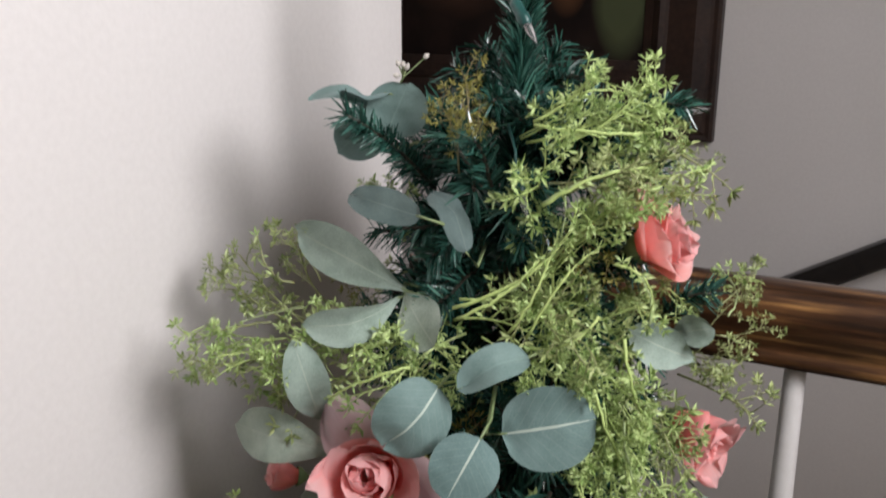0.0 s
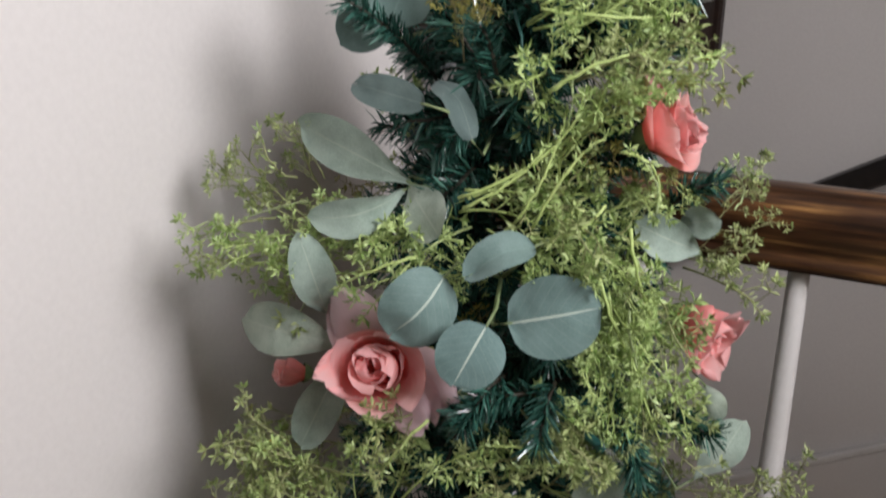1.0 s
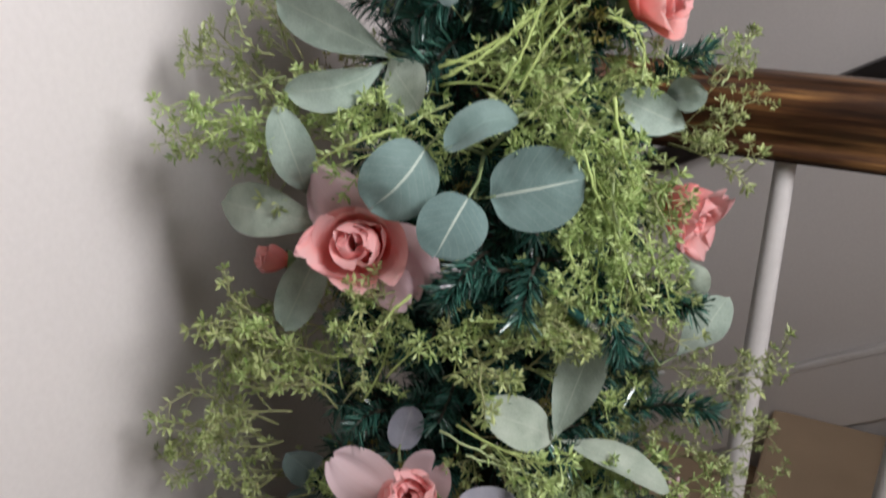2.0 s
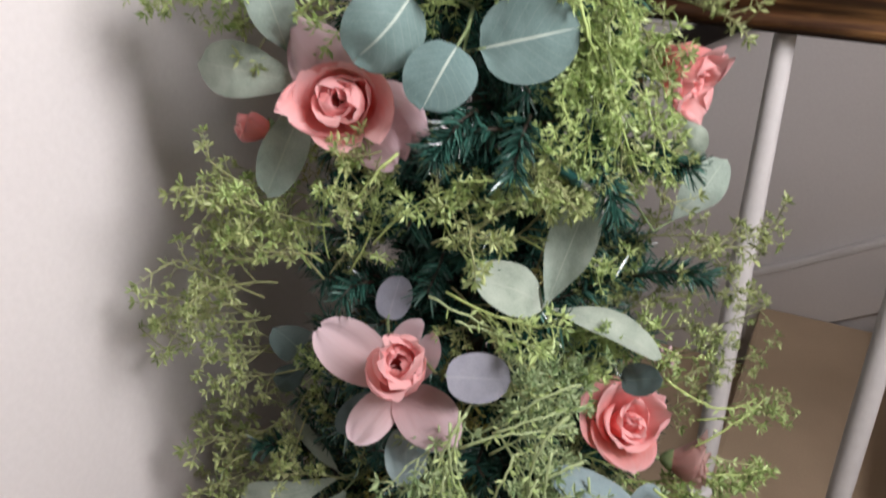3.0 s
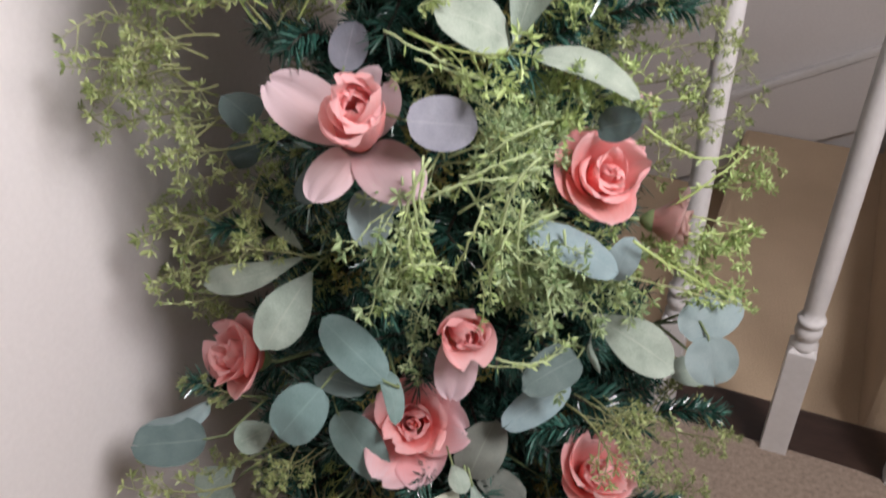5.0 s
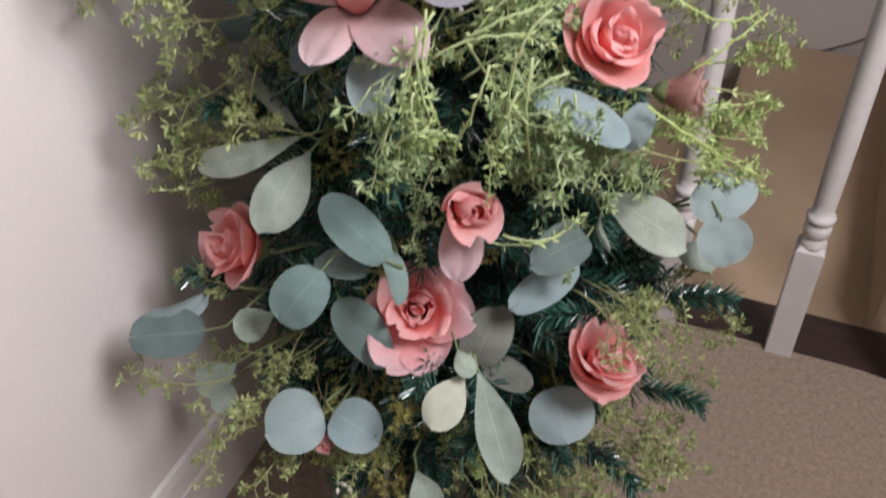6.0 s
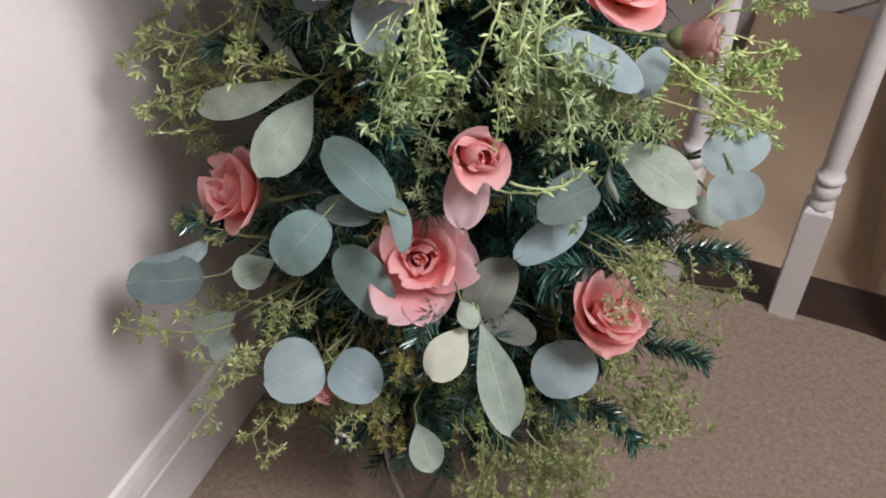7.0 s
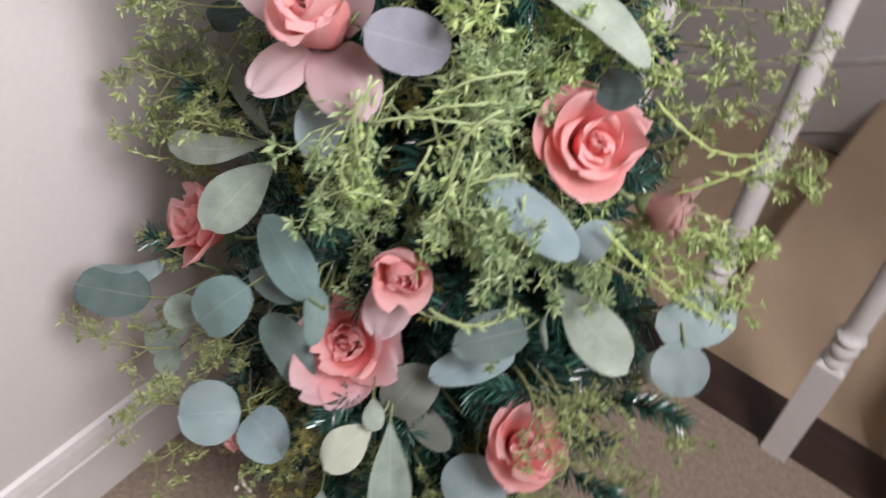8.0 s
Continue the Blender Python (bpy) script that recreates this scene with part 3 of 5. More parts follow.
        if s > 0.6:
            shape *= math.sqrt(max(0.0, 1 - ((s - 0.6) / 0.412) ** 2))
        w = halfw * max(0.1, shape)
        rad = max(r, 0.16 * R)
        for j in range(nv + 1):
            q = 2 * j / nv - 1
            a = q * w / rad + lean * s
            wave = ruff * R * s * s * (math.sin(3.4 * q + ph) * (0.25 + abs(q)) + 0.35 * math.sin(8 * q + 2 * ph) * s)
            fold = R * s * (0.2 + 0.8 * loose) * (0.13 * noise.noise(Vector((q * 1.5 + ph, s * 1.8, ph))) + 0.05 * noise.noise(Vector((q * 4 + ph, s * 3, 2 * ph))))
            fold -= crease * R * s * math.exp(-((q - crease_at) / 0.22) ** 2)
            tuck = roll_side * R * s * max(0.0, q * (1 if roll_side > 0 else -1) - 0.4)
            rr = r + (wave + fold + abs(tuck)) * math.cos(ang) + 0.05 * R * s * (1 - q * q) * math.cos(ang)
            tip = point * R * max(0.0, s - 0.6) / 0.4 * (math.exp(-(q / 0.35) ** 2) - 0.4)
            verts.append(((rr + tip * math.sin(ang)) * math.cos(a), (rr + tip * math.sin(ang)) * math.sin(a), z - 0.06 * R * q * q * s + (wave + fold) * math.sin(ang) + tip * math.cos(ang)))
            uvs.append((j / nv, s))
    faces = [(i * (nv + 1) + j, i * (nv + 1) + j + 1, (i + 1) * (nv + 1) + j + 1, (i + 1) * (nv + 1) + j) for i in range(nu) for j in range(nv)]
    return mesh("petal", verts, faces, mat, uvs)


# whorls: petals, start radius, length, half width, opening, curl and lip in degrees, outer colour
WHORLS = {
    "bud": [(3, 0.06, 0.98, 0.4, 6, -12, 0, 0), (3, 0.13, 1.02, 0.62, 14, -30, 8, 0), (3, 0.17, 0.95, 0.74, 22, -32, 25, 0)],
    "open": [(3, 0.07, 0.94, 0.4, 8, -14, 0, 0), (3, 0.13, 1.04, 0.66, 21, -26, 20, 0), (3, 0.16, 1.1, 0.86, 33, -20, 40, 0), (3, 0.2, 1.08, 0.95, 50, -10, 35, 0)],
    "large": [(3, 0.06, 0.86, 0.38, 7, -12, 0, 0), (4, 0.12, 0.96, 0.52, 19, -22, 12, 0), (4, 0.15, 1.0, 0.66, 34, -16, 35, 0), (6, 0.2, 1.04, 0.66, 56, -2, 22, 1)],
    "cup": [(3, 0.06, 0.9, 0.4, 5, -10, 0, 0), (3, 0.11, 0.96, 0.56, 13, -20, 4, 0), (3, 0.15, 1.02, 0.7, 22, -30, 10, 0), (3, 0.2, 1.0, 0.95, 33, -20, 18, 0)],
    "egg": [(3, 0.06, 1.3, 0.4, 5, -8, 0, 0), (3, 0.12, 1.5, 0.6, 11, -17, 5, 0), (3, 0.19, 1.42, 0.95, 15, -20, 10, 0)],
}
rose_rng = random.Random(8)


def rose(centre, facing, R, kind, label, outer=()):
    """outer: the long faded petals below the bloom, each with its bearing round the bloom in degrees, length, half width and opening."""
    centre, facing = Vector(centre), Vector(facing).normalized()
    foot = centre - facing * R * 0.62
    turn = facing.to_track_quat("Z", "Y").to_matrix().to_4x4()
    ob = new("rose")
    ob.matrix_basis = Matrix.Translation(foot) @ turn
    tagged(ob, label, "rose")
    start = rose_rng.uniform(0, 6)
    for count, r0, length, halfw, opening, curl, lip, tone in WHORLS[kind]:
        start += 0.6
        for k in range(count):
            mat = FADED if "faded" in label else PALE if tone else CORAL
            me = petal_mesh(R, r0 * R, length * R * rose_rng.uniform(0.86, 1.1), halfw * R, radians(opening * rose_rng.uniform(0.75, 1.25)), radians(curl + rose_rng.uniform(-8, 8)), radians(lip * rose_rng.uniform(0.3, 1.3)), rose_rng, mat)
            part("petal", me, ob, "", Matrix.Rotation(start + 2 * math.pi * (k + rose_rng.uniform(-0.22, 0.22)) / count, 4, "Z"))
    for bearing, length, halfw, opening in outer:
        me = petal_mesh(R, 0.2 * R, length * R, halfw * R, radians(opening), radians(6), radians(8), rose_rng, DUSTY)
        part("petal", me, ob, "dusty mauve outer petal", Matrix.Rotation(radians(bearing), 4, "Z"))
    vs, fs = lathe([(0.03 * R, 0.0), (0.09 * R, 0.2 * R), (0.1 * R, 0.42 * R), (0.07 * R, 0.58 * R), (0.03 * R, 0.64 * R), (0.001, 0.65 * R)], 12)
    part("heart", mesh("heart", vs, fs, CORAL, [(0.5, 0.3)] * len(vs)), ob, "tight coral heart of the rose")
    vs, fs = lathe([(0.001, -0.2 * R), (0.12 * R, -0.16 * R), (0.26 * R, 0.0), (0.3 * R, 0.12 * R)], 10)
    part("calyx", mesh("calyx", vs, fs, STEM), ob, "green plastic calyx")
    down = turn.inverted().to_3x3() @ (Vector((AXIS.x, AXIS.y, centre.z - 0.05)) - foot)
    vs, fs = tube([Vector((0, 0, -0.18 * R)), Vector((0, 0, -0.4 * R)), Vector((0, 0, -0.4 * R)) + down * 0.5], [0.002] * 3, 6)
    part("stem", mesh("stem", vs, fs, STEM), ob)


sprig("eucalyptus_sprig", "eucalyptus sprig with round grey green leaves near the treetop", [
    ("R", (-0.042, 0.663, 1.171), (-0.025, 0.657, 1.210), 0.045, 0),
    ("R", (-0.050, 0.708, 1.180), (-0.082, 0.688, 1.154), 0.041, 0),
    ("R", (-0.055, 0.672, 1.191), (-0.099, 0.658, 1.197), 0.026, 62),
    ("R", (-0.039, 0.658, 1.202), (-0.073, 0.644, 1.206), 0.025, -60),
])
sprig("eucalyptus_sprig", "drooping eucalyptus sprig with dark slate green leaves", [
    ("D", (-0.014, 0.579, 1.127), (-0.065, 0.612, 1.136), 0.025, 10),
    ("D", (0.017, 0.577, 1.103), (-0.007, 0.617, 1.137), 0.023, 45),
    ("D", (0.025, 0.673, 1.090), (0.004, 0.671, 1.130), 0.029, -35),
])
sprig("lambs_ear_sprig", "lamb's ear sprig with soft pale sage leaves", [
    ("S", (-0.026, 0.620, 1.062), (-0.111, 0.657, 1.098), 0.038, 0),
    ("S", (-0.031, 0.619, 1.057), (-0.098, 0.591, 1.044), 0.030, -20),
    ("S", (-0.027, 0.620, 1.060), (-0.005, 0.573, 1.037), 0.038, 10),
])
sprig("lambs_ear_sprig", "lamb's ear sprig with soft dull sage leaves behind a rose", [
    ("S", (-0.091, 0.612, 0.963), (-0.105, 0.589, 1.034), 0.032, 0),
    ("S", (-0.074, 0.602, 0.940), (-0.160, 0.635, 0.947), 0.041, 0),
    ("S", (-0.072, 0.578, 0.946), (-0.112, 0.586, 0.861), 0.034, 0),
])
sprig("eucalyptus_sprig", "eucalyptus sprig with round blue green leaves and pale midribs", [
    ("V", (-0.001, 0.558, 1.013), (-0.039, 0.542, 0.975), 0.054, -8),
    ("V", (0.027, 0.532, 0.988), (0.004, 0.511, 0.954), 0.047, 8),
    ("V", (0.043, 0.558, 0.978), (0.106, 0.549, 0.994), 0.058, 0),
    ("R", (0.060, 0.560, 1.034), (0.011, 0.544, 1.017), 0.027, 30),
])
sprig("lambs_ear_sprig", "lamb's ear sprig with soft pale sage leaves beside a drooping rose", [
    ("S", (0.192, 0.623, 1.008), (0.139, 0.617, 1.033), 0.033, 0),
    ("S", (0.173, 0.623, 1.030), (0.198, 0.604, 1.040), 0.027, 0),
])
sprig("lambs_ear_sprig", "lamb's ear sprig with soft grey sage leaves on the shaded side", [
    ("S", (0.192, 0.579, 0.838), (0.229, 0.589, 0.883), 0.034, 15),
    ("S", (0.194, 0.586, 0.916), (0.201, 0.561, 0.901), 0.019, 0),
])
sprig("lambs_ear_sprig", "lamb's ear sprig with soft pale sage leaves spread in a fan", [
    ("S", (0.096, 0.550, 0.782), (0.123, 0.554, 0.872), 0.037, 0),
    ("S", (0.097, 0.561, 0.774), (0.039, 0.541, 0.815), 0.040, 10),
    ("S", (0.103, 0.567, 0.768), (0.184, 0.534, 0.743), 0.028, -35),
])
sprig("eucalyptus_sprig", "eucalyptus sprig with lilac grey leaves behind a rose", [
    ("G", (-0.025, 0.571, 0.758), (-0.014, 0.584, 0.790), 0.028, 0),
    ("G", (0.018, 0.505, 0.752), (0.068, 0.519, 0.736), 0.038, 0),
    ("D", (-0.107, 0.636, 0.684), (-0.124, 0.618, 0.720), 0.034, 0),
    ("D", (-0.107, 0.642, 0.658), (-0.126, 0.607, 0.667), 0.024, 0),
    ("D", (-0.038, 0.574, 0.680), (-0.069, 0.555, 0.658), 0.027, 0),
])
sprig("lambs_ear_sprig", "lamb's ear sprig with soft blue grey leaves under a rose", [
    ("B", (-0.012, 0.533, 0.681), (-0.013, 0.500, 0.650), 0.034, 0),
    ("B", (-0.007, 0.524, 0.678), (0.014, 0.513, 0.689), 0.028, 10),
])
sprig("lambs_ear_sprig", "lamb's ear sprig with soft pale sage leaves on the wall side", [
    ("S", (-0.074, 0.580, 0.589), (-0.119, 0.607, 0.637), 0.018, 30),
    ("S", (-0.076, 0.577, 0.585), (-0.166, 0.590, 0.555), 0.028, -25),
    ("S", (-0.070, 0.578, 0.569), (-0.112, 0.526, 0.530), 0.042, 0),
])
sprig("eucalyptus_sprig", "eucalyptus sprig with dark green leaves towards the wall", [
    ("D", (-0.184, 0.540, 0.408), (-0.250, 0.531, 0.416), 0.048, 15),
    ("B", (-0.183, 0.572, 0.422), (-0.247, 0.549, 0.412), 0.028, -45),
])
sprig("eucalyptus_sprig", "eucalyptus sprig with round blue green leaves beside an open rose", [
    ("R", (-0.011, 0.477, 0.534), (-0.059, 0.516, 0.569), 0.037, 0),
    ("R", (-0.012, 0.492, 0.531), (-0.004, 0.454, 0.508), 0.020, -20),
    ("R", (-0.063, 0.488, 0.520), (-0.101, 0.471, 0.483), 0.044, 0),
    ("R", (-0.056, 0.505, 0.471), (-0.022, 0.482, 0.405), 0.041, 15),
    ("D", (-0.026, 0.489, 0.514), (-0.070, 0.512, 0.511), 0.025, 0),
])
sprig("eucalyptus_sprig", "eucalyptus sprig with pale blue green curled leaves", [
    ("B", (0.144, 0.500, 0.494), (0.083, 0.470, 0.477), 0.032, -20),
    ("D", (0.148, 0.499, 0.524), (0.097, 0.467, 0.525), 0.036, 0),
])
sprig("lambs_ear_sprig", "lamb's ear sprig with soft pale sage leaves and a folded leaf", [
    ("S", (0.165, 0.536, 0.538), (0.228, 0.491, 0.511), 0.041, 0),
    ("S", (0.165, 0.523, 0.528), (0.166, 0.491, 0.512), 0.008, 40),
])
sprig("eucalyptus_sprig", "eucalyptus sprig with round pale blue leaves towards the stairs", [
    ("B", (0.271, 0.533, 0.505), (0.271, 0.500, 0.478), 0.046, 0),
    ("B", (0.308, 0.565, 0.517), (0.248, 0.540, 0.505), 0.043, 10),
    ("S", (0.301, 0.572, 0.417), (0.248, 0.550, 0.448), 0.030, 0),
])
sprig("eucalyptus_sprig", "eucalyptus sprig with round pale blue leaves near the floor", [
    ("B", (-0.083, 0.482, 0.348), (-0.135, 0.464, 0.349), 0.058, 0),
    ("B", (-0.074, 0.480, 0.351), (-0.033, 0.449, 0.342), 0.047, 0),
])
sprig("lambs_ear_sprig", "lamb's ear sprig with soft cream and sage leaves hanging low", [
    ("P", (0.044, 0.459, 0.415), (0.012, 0.422, 0.393), 0.036, 0),
    ("S", (0.056, 0.467, 0.412), (0.075, 0.392, 0.352), 0.036, -10),
    ("S", (0.040, 0.471, 0.434), (0.048, 0.444, 0.428), 0.018, 0),
])
sprig("eucalyptus_sprig", "eucalyptus sprig with dusky olive grey leaves below a rose", [
    ("O", (0.054, 0.476, 0.406), (0.080, 0.501, 0.451), 0.044, 0),
    ("O", (0.064, 0.505, 0.377), (0.107, 0.479, 0.366), 0.029, 0),
    ("B", (0.131, 0.489, 0.352), (0.134, 0.445, 0.322), 0.061, 5),
])
sprig("lambs_ear_sprig", "lamb's ear sprig with soft shaded sage leaves low on the tree", [
    ("S", (-0.003, 0.459, 0.280), (0.009, 0.418, 0.260), 0.032, 0),
])
sprig("lambs_ear_sprig", "lamb's ear sprig with soft shaded sage leaves low beside the wall", [
    ("S", (-0.114, 0.515, 0.448), (-0.146, 0.496, 0.449), 0.030, 0),
    ("S", (-0.179, 0.583, 0.312), (-0.217, 0.559, 0.302), 0.036, 0),
    ("S", (-0.184, 0.569, 0.297), (-0.197, 0.541, 0.285), 0.028, 0),
])
sprig("eucalyptus_sprig", "eucalyptus sprig with pale blue leaves under a rose", [
    ("B", (0.100, 0.501, 0.659), (0.169, 0.484, 0.625), 0.033, -15),
    ("B", (0.168, 0.497, 0.608), (0.182, 0.499, 0.646), 0.025, 10),
])
sprig("eucalyptus_sprig", "eucalyptus sprig with one dark leaf behind a rose", [
    ("D", (0.159, 0.544, 0.714), (0.183, 0.520, 0.734), 0.026, 0),
])
rose((0.159, 0.601, 1.107), (0.822, -0.407, 0.399), 0.040, "open", "coral pink fabric rose seen from the side, tucked into the tree")
rose((-0.049, 0.565, 0.940), (-0.12, -0.84, 0.38), 0.05, "cup", "coral pink fabric rose in full bloom with dusty outer petals", ((128, 1.3, 0.52, 66), (-8, 1.2, 0.55, 62), (-52, 1.15, 0.5, 56)))
rose((0.210, 0.643, 0.932), (0.62, -0.76, -0.2), 0.048, "cup", "coral pink fabric rose drooping with cupped petals")
rose((-0.135, 0.670, 0.882), (-0.944, -0.261, 0.202), 0.029, "bud", "small coral red fabric rose turned to the wall")
rose((-0.016, 0.526, 0.739), (0.0, -0.66, 0.75), 0.054, "egg", "coral fabric rosebud with long mauve outer petals", ((152, 1.3, 0.44, 70), (52, 0.82, 0.4, 36), (236, 1.0, 0.3, 74), (298, 1.2, 0.44, 66)))
rose((0.164, 0.531, 0.682), (0.3, -0.62, 0.72), 0.043, "open", "coral pink fabric rose half open with ruffled petals")
rose((0.230, 0.549, 0.619), (0.947, -0.321, 0.021), 0.034, "cup", "faded pink fabric rose deep in the greenery")
rose((-0.154, 0.591, 0.463), (-0.72, -0.36, 0.586), 0.046, "open", "coral pink fabric rose turned towards the wall")
rose((0.053, 0.483, 0.574), (0.16, -0.9, 0.32), 0.045, "bud", "small pale pink fabric rosebud with a loose petal", ((262, 1.28, 0.42, 78),))
rose((0.009, 0.504, 0.450), (-0.025, -0.632, 0.774), 0.047, "large", "coral pink fabric rose wide open with a layered centre")
rose((0.169, 0.482, 0.394), (0.358, -0.339, 0.870), 0.041, "open", "coral pink fabric rose half open beside a pine tip")
rose((-0.083, 0.464, 0.331), (-0.353, -0.837, 0.419), 0.023, "bud", "small orange pink fabric rosebud behind leaves")


# ---- green filler sprays ----
def pick_meshes(seed, kind):
    """A spray one unit long that grows along +z: its main stem, then side twigs, each with the small leaflets that it bears."""
    rng = random.Random(seed)
    twigs = []

    def leaflet(out, p, d, L):
        lv, lf = out
        side = d.orthogonal().normalized()
        side = Matrix.Rotation(rng.random() * 6.3, 3, d) @ side
        w = L * rng.uniform(0.13, 0.19)
        nrm = d.cross(side) * L * 0.12
        k = len(lv)
        lv.extend([p, p + d * L * 0.55 + side * w + nrm, p + d * L, p + d * L * 0.55 - side * w + nrm, p + d * L * 0.5])
        lf.extend([(k, k + 1, k + 4), (k + 1, k + 2, k + 4), (k + 2, k + 3, k + 4), (k + 3, k, k + 4)])

    def star(out, p, d, count, low, high):
        a = Matrix.Rotation(rng.random() * 6.3, 3, d) @ d.orthogonal().normalized()
        for k in range(count):
            way = Matrix.Rotation(2 * math.pi * (k + rng.uniform(-0.2, 0.2)) / count, 3, d) @ a
            leaflet(out, p, (d * rng.uniform(0.25, 0.9) + way).normalized(), rng.uniform(low, high))

    def stem(p, d, L, rad, level, out):
        pts = [p]
        bend = Vector((rng.uniform(-1, 1), rng.uniform(-1, 1), rng.uniform(-1, 1))) * (0.8 if level else 0.9)
        n = (8, 5, 3)[level]
        wood = ([], [])
        for i in range(n):
            d = (d + bend / n).normalized()
            p = p + d * L / n
            pts.append(p)
            a = Matrix.Rotation(rng.random() * 6.3, 3, d) @ d.orthogonal().normalized()
            if level == 0 and i >= 1:
                leaves = ([], [])
                vs, fs = stem(p, (d * 0.8 + a * rng.uniform(0.5, 0.9)).normalized(), L * rng.uniform(0.22, 0.46), rad * 0.62, 1, leaves)
                twigs.append((mesh("twig", vs, fs, PICK_STEM[kind]), mesh("foliage", *leaves, PICK[kind], smooth=False)))
            if level == 1 and i == 2:
                wood = stem(p, (d * 0.6 + a * rng.uniform(0.5, 0.9)).normalized(), L * rng.uniform(0.35, 0.55), rad * 0.75, 2, out)
            if level >= 1 and i >= 1 and rng.random() < 0.75:
                star(out, p, d, 2, 0.05, 0.09)
        if level >= 1:
            star(out, p, d, rng.randint(4, 6), 0.07, 0.115)
            leaflet(out, p, d, rng.uniform(0.06, 0.1))
        vs, fs = tube(pts, [rad * (1 - 0.45 * i / n) for i in range(n + 1)], 4)
        return vs + wood[0], fs + [tuple(x + len(vs) for x in f) for f in wood[1]]

    vs, fs = stem(Vector((0, 0, 0)), Vector((0, 0, 1)), 0.85, 0.013, 0, None)
    return mesh("greenery_pick", vs, fs, PICK_STEM[kind]), twigs


PICKS = [[pick_meshes(100 * k + j, k) for j in range(7)] for k in range(4)]
PICK_LABEL = ("yellow green plastic filler spray with tiny star leaflets", "olive green plastic filler spray with tiny leaflets, partly standing in for shade",
              "brownish olive plastic filler spray, darkened for shade where low", "soft green trailing filler spray with pale stems")
pick_rng = random.Random(77)


deep = []


def pick_pose(at, way, length):
    d = Vector(way).normalized()
    return Matrix.Translation(Vector(at) - d * 0.012) @ d.to_track_quat("Z", "Y").to_matrix().to_4x4() @ Matrix.Rotation(pick_rng.random() * 6.3, 4, "Z") @ Matrix.Scale(length, 4)


def pick(at, way, length, kind):
    stem, twigs = pick_rng.choice(PICKS[kind])
    ob = new("greenery_pick", stem)
    ob.matrix_basis = pick_pose(at, way, length)
    tagged(ob, PICK_LABEL[kind], "greenery", "filler sprays in the tree")
    for wood, leaves in twigs:
        tagged(part("foliage", leaves, part("twig", wood, ob)), kind="stuff")


def fill(at, way, length, kind):
    deep.append((pick_rng.choice(PICKS[kind]), pick_pose(at, way, length), kind))


pick((0.066, 0.619, 1.179), (0.887, -0.197, 0.417), 0.084, 0)
pick((0.082, 0.618, 1.176), (0.780, 0.180, 0.600), 0.084, 0)
pick((0.071, 0.622, 1.173), (0.952, -0.252, 0.173), 0.104, 0)
pick((0.064, 0.620, 1.183), (0.764, -0.176, 0.621), 0.066, 0)
pick((0.081, 0.621, 1.196), (0.952, 0.057, 0.302), 0.054, 0)
pick((0.088, 0.619, 1.141), (0.902, -0.213, 0.376), 0.113, 1)
pick((0.093, 0.608, 1.141), (0.606, -0.543, 0.581), 0.085, 1)
pick((0.096, 0.610, 1.106), (0.592, -0.161, 0.790), 0.077, 0)
pick((0.103, 0.609, 1.106), (0.716, -0.261, 0.648), 0.093, 0)
fill((0.083, 0.601, 1.098), (0.501, -0.224, 0.836), 0.087, 0)
pick((0.073, 0.615, 1.083), (0.295, -0.057, 0.954), 0.090, 0)
fill((0.087, 0.609, 1.093), (0.541, -0.149, 0.828), 0.093, 0)
fill((0.058, 0.631, 1.102), (0.319, 0.060, 0.946), 0.100, 0)
pick((0.089, 0.628, 1.141), (0.979, 0.193, -0.072), 0.087, 1)
pick((0.083, 0.632, 1.132), (0.912, -0.274, 0.304), 0.078, 1)
fill((0.096, 0.608, 1.127), (0.806, -0.449, 0.385), 0.089, 1)
pick((0.124, 0.631, 1.110), (0.712, -0.192, 0.675), 0.071, 0)
pick((0.135, 0.649, 1.116), (0.760, 0.117, 0.639), 0.062, 0)
fill((0.144, 0.630, 1.127), (0.621, -0.469, 0.628), 0.060, 0)
pick((0.020, 0.604, 1.048), (0.915, -0.229, 0.332), 0.084, 0)
pick((0.025, 0.594, 1.064), (1.000, -0.007, -0.006), 0.087, 0)
fill((0.027, 0.616, 1.056), (0.932, 0.114, 0.343), 0.110, 0)
pick((0.062, 0.599, 1.045), (0.906, 0.171, 0.388), 0.079, 1)
fill((0.045, 0.608, 1.054), (0.990, 0.143, -0.006), 0.097, 1)
fill((0.043, 0.620, 1.056), (0.572, -0.786, 0.233), 0.103, 1)
pick((0.093, 0.624, 1.028), (0.887, 0.053, 0.459), 0.086, 0)
pick((0.076, 0.615, 1.039), (0.496, -0.386, 0.778), 0.084, 0)
fill((0.090, 0.622, 1.028), (0.903, -0.132, 0.409), 0.094, 0)
pick((0.001, 0.621, 1.019), (-0.978, -0.002, 0.209), 0.102, 0)
pick((-0.018, 0.621, 1.021), (-0.997, -0.007, -0.077), 0.091, 0)
fill((0.008, 0.626, 1.023), (-0.944, -0.260, -0.204), 0.098, 0)
pick((-0.030, 0.617, 1.009), (-0.998, 0.007, -0.068), 0.084, 1)
pick((-0.045, 0.621, 0.994), (-0.954, -0.007, 0.299), 0.095, 1)
fill((-0.020, 0.618, 0.997), (-0.751, -0.050, -0.659), 0.079, 1)
pick((0.094, 0.597, 1.038), (-0.025, -0.235, -0.972), 0.114, 0)
fill((0.106, 0.609, 1.025), (0.342, -0.625, -0.701), 0.087, 0)
fill((0.102, 0.627, 1.010), (0.385, -0.834, -0.395), 0.102, 0)
pick((0.130, 0.604, 0.987), (0.194, -0.516, -0.834), 0.090, 0)
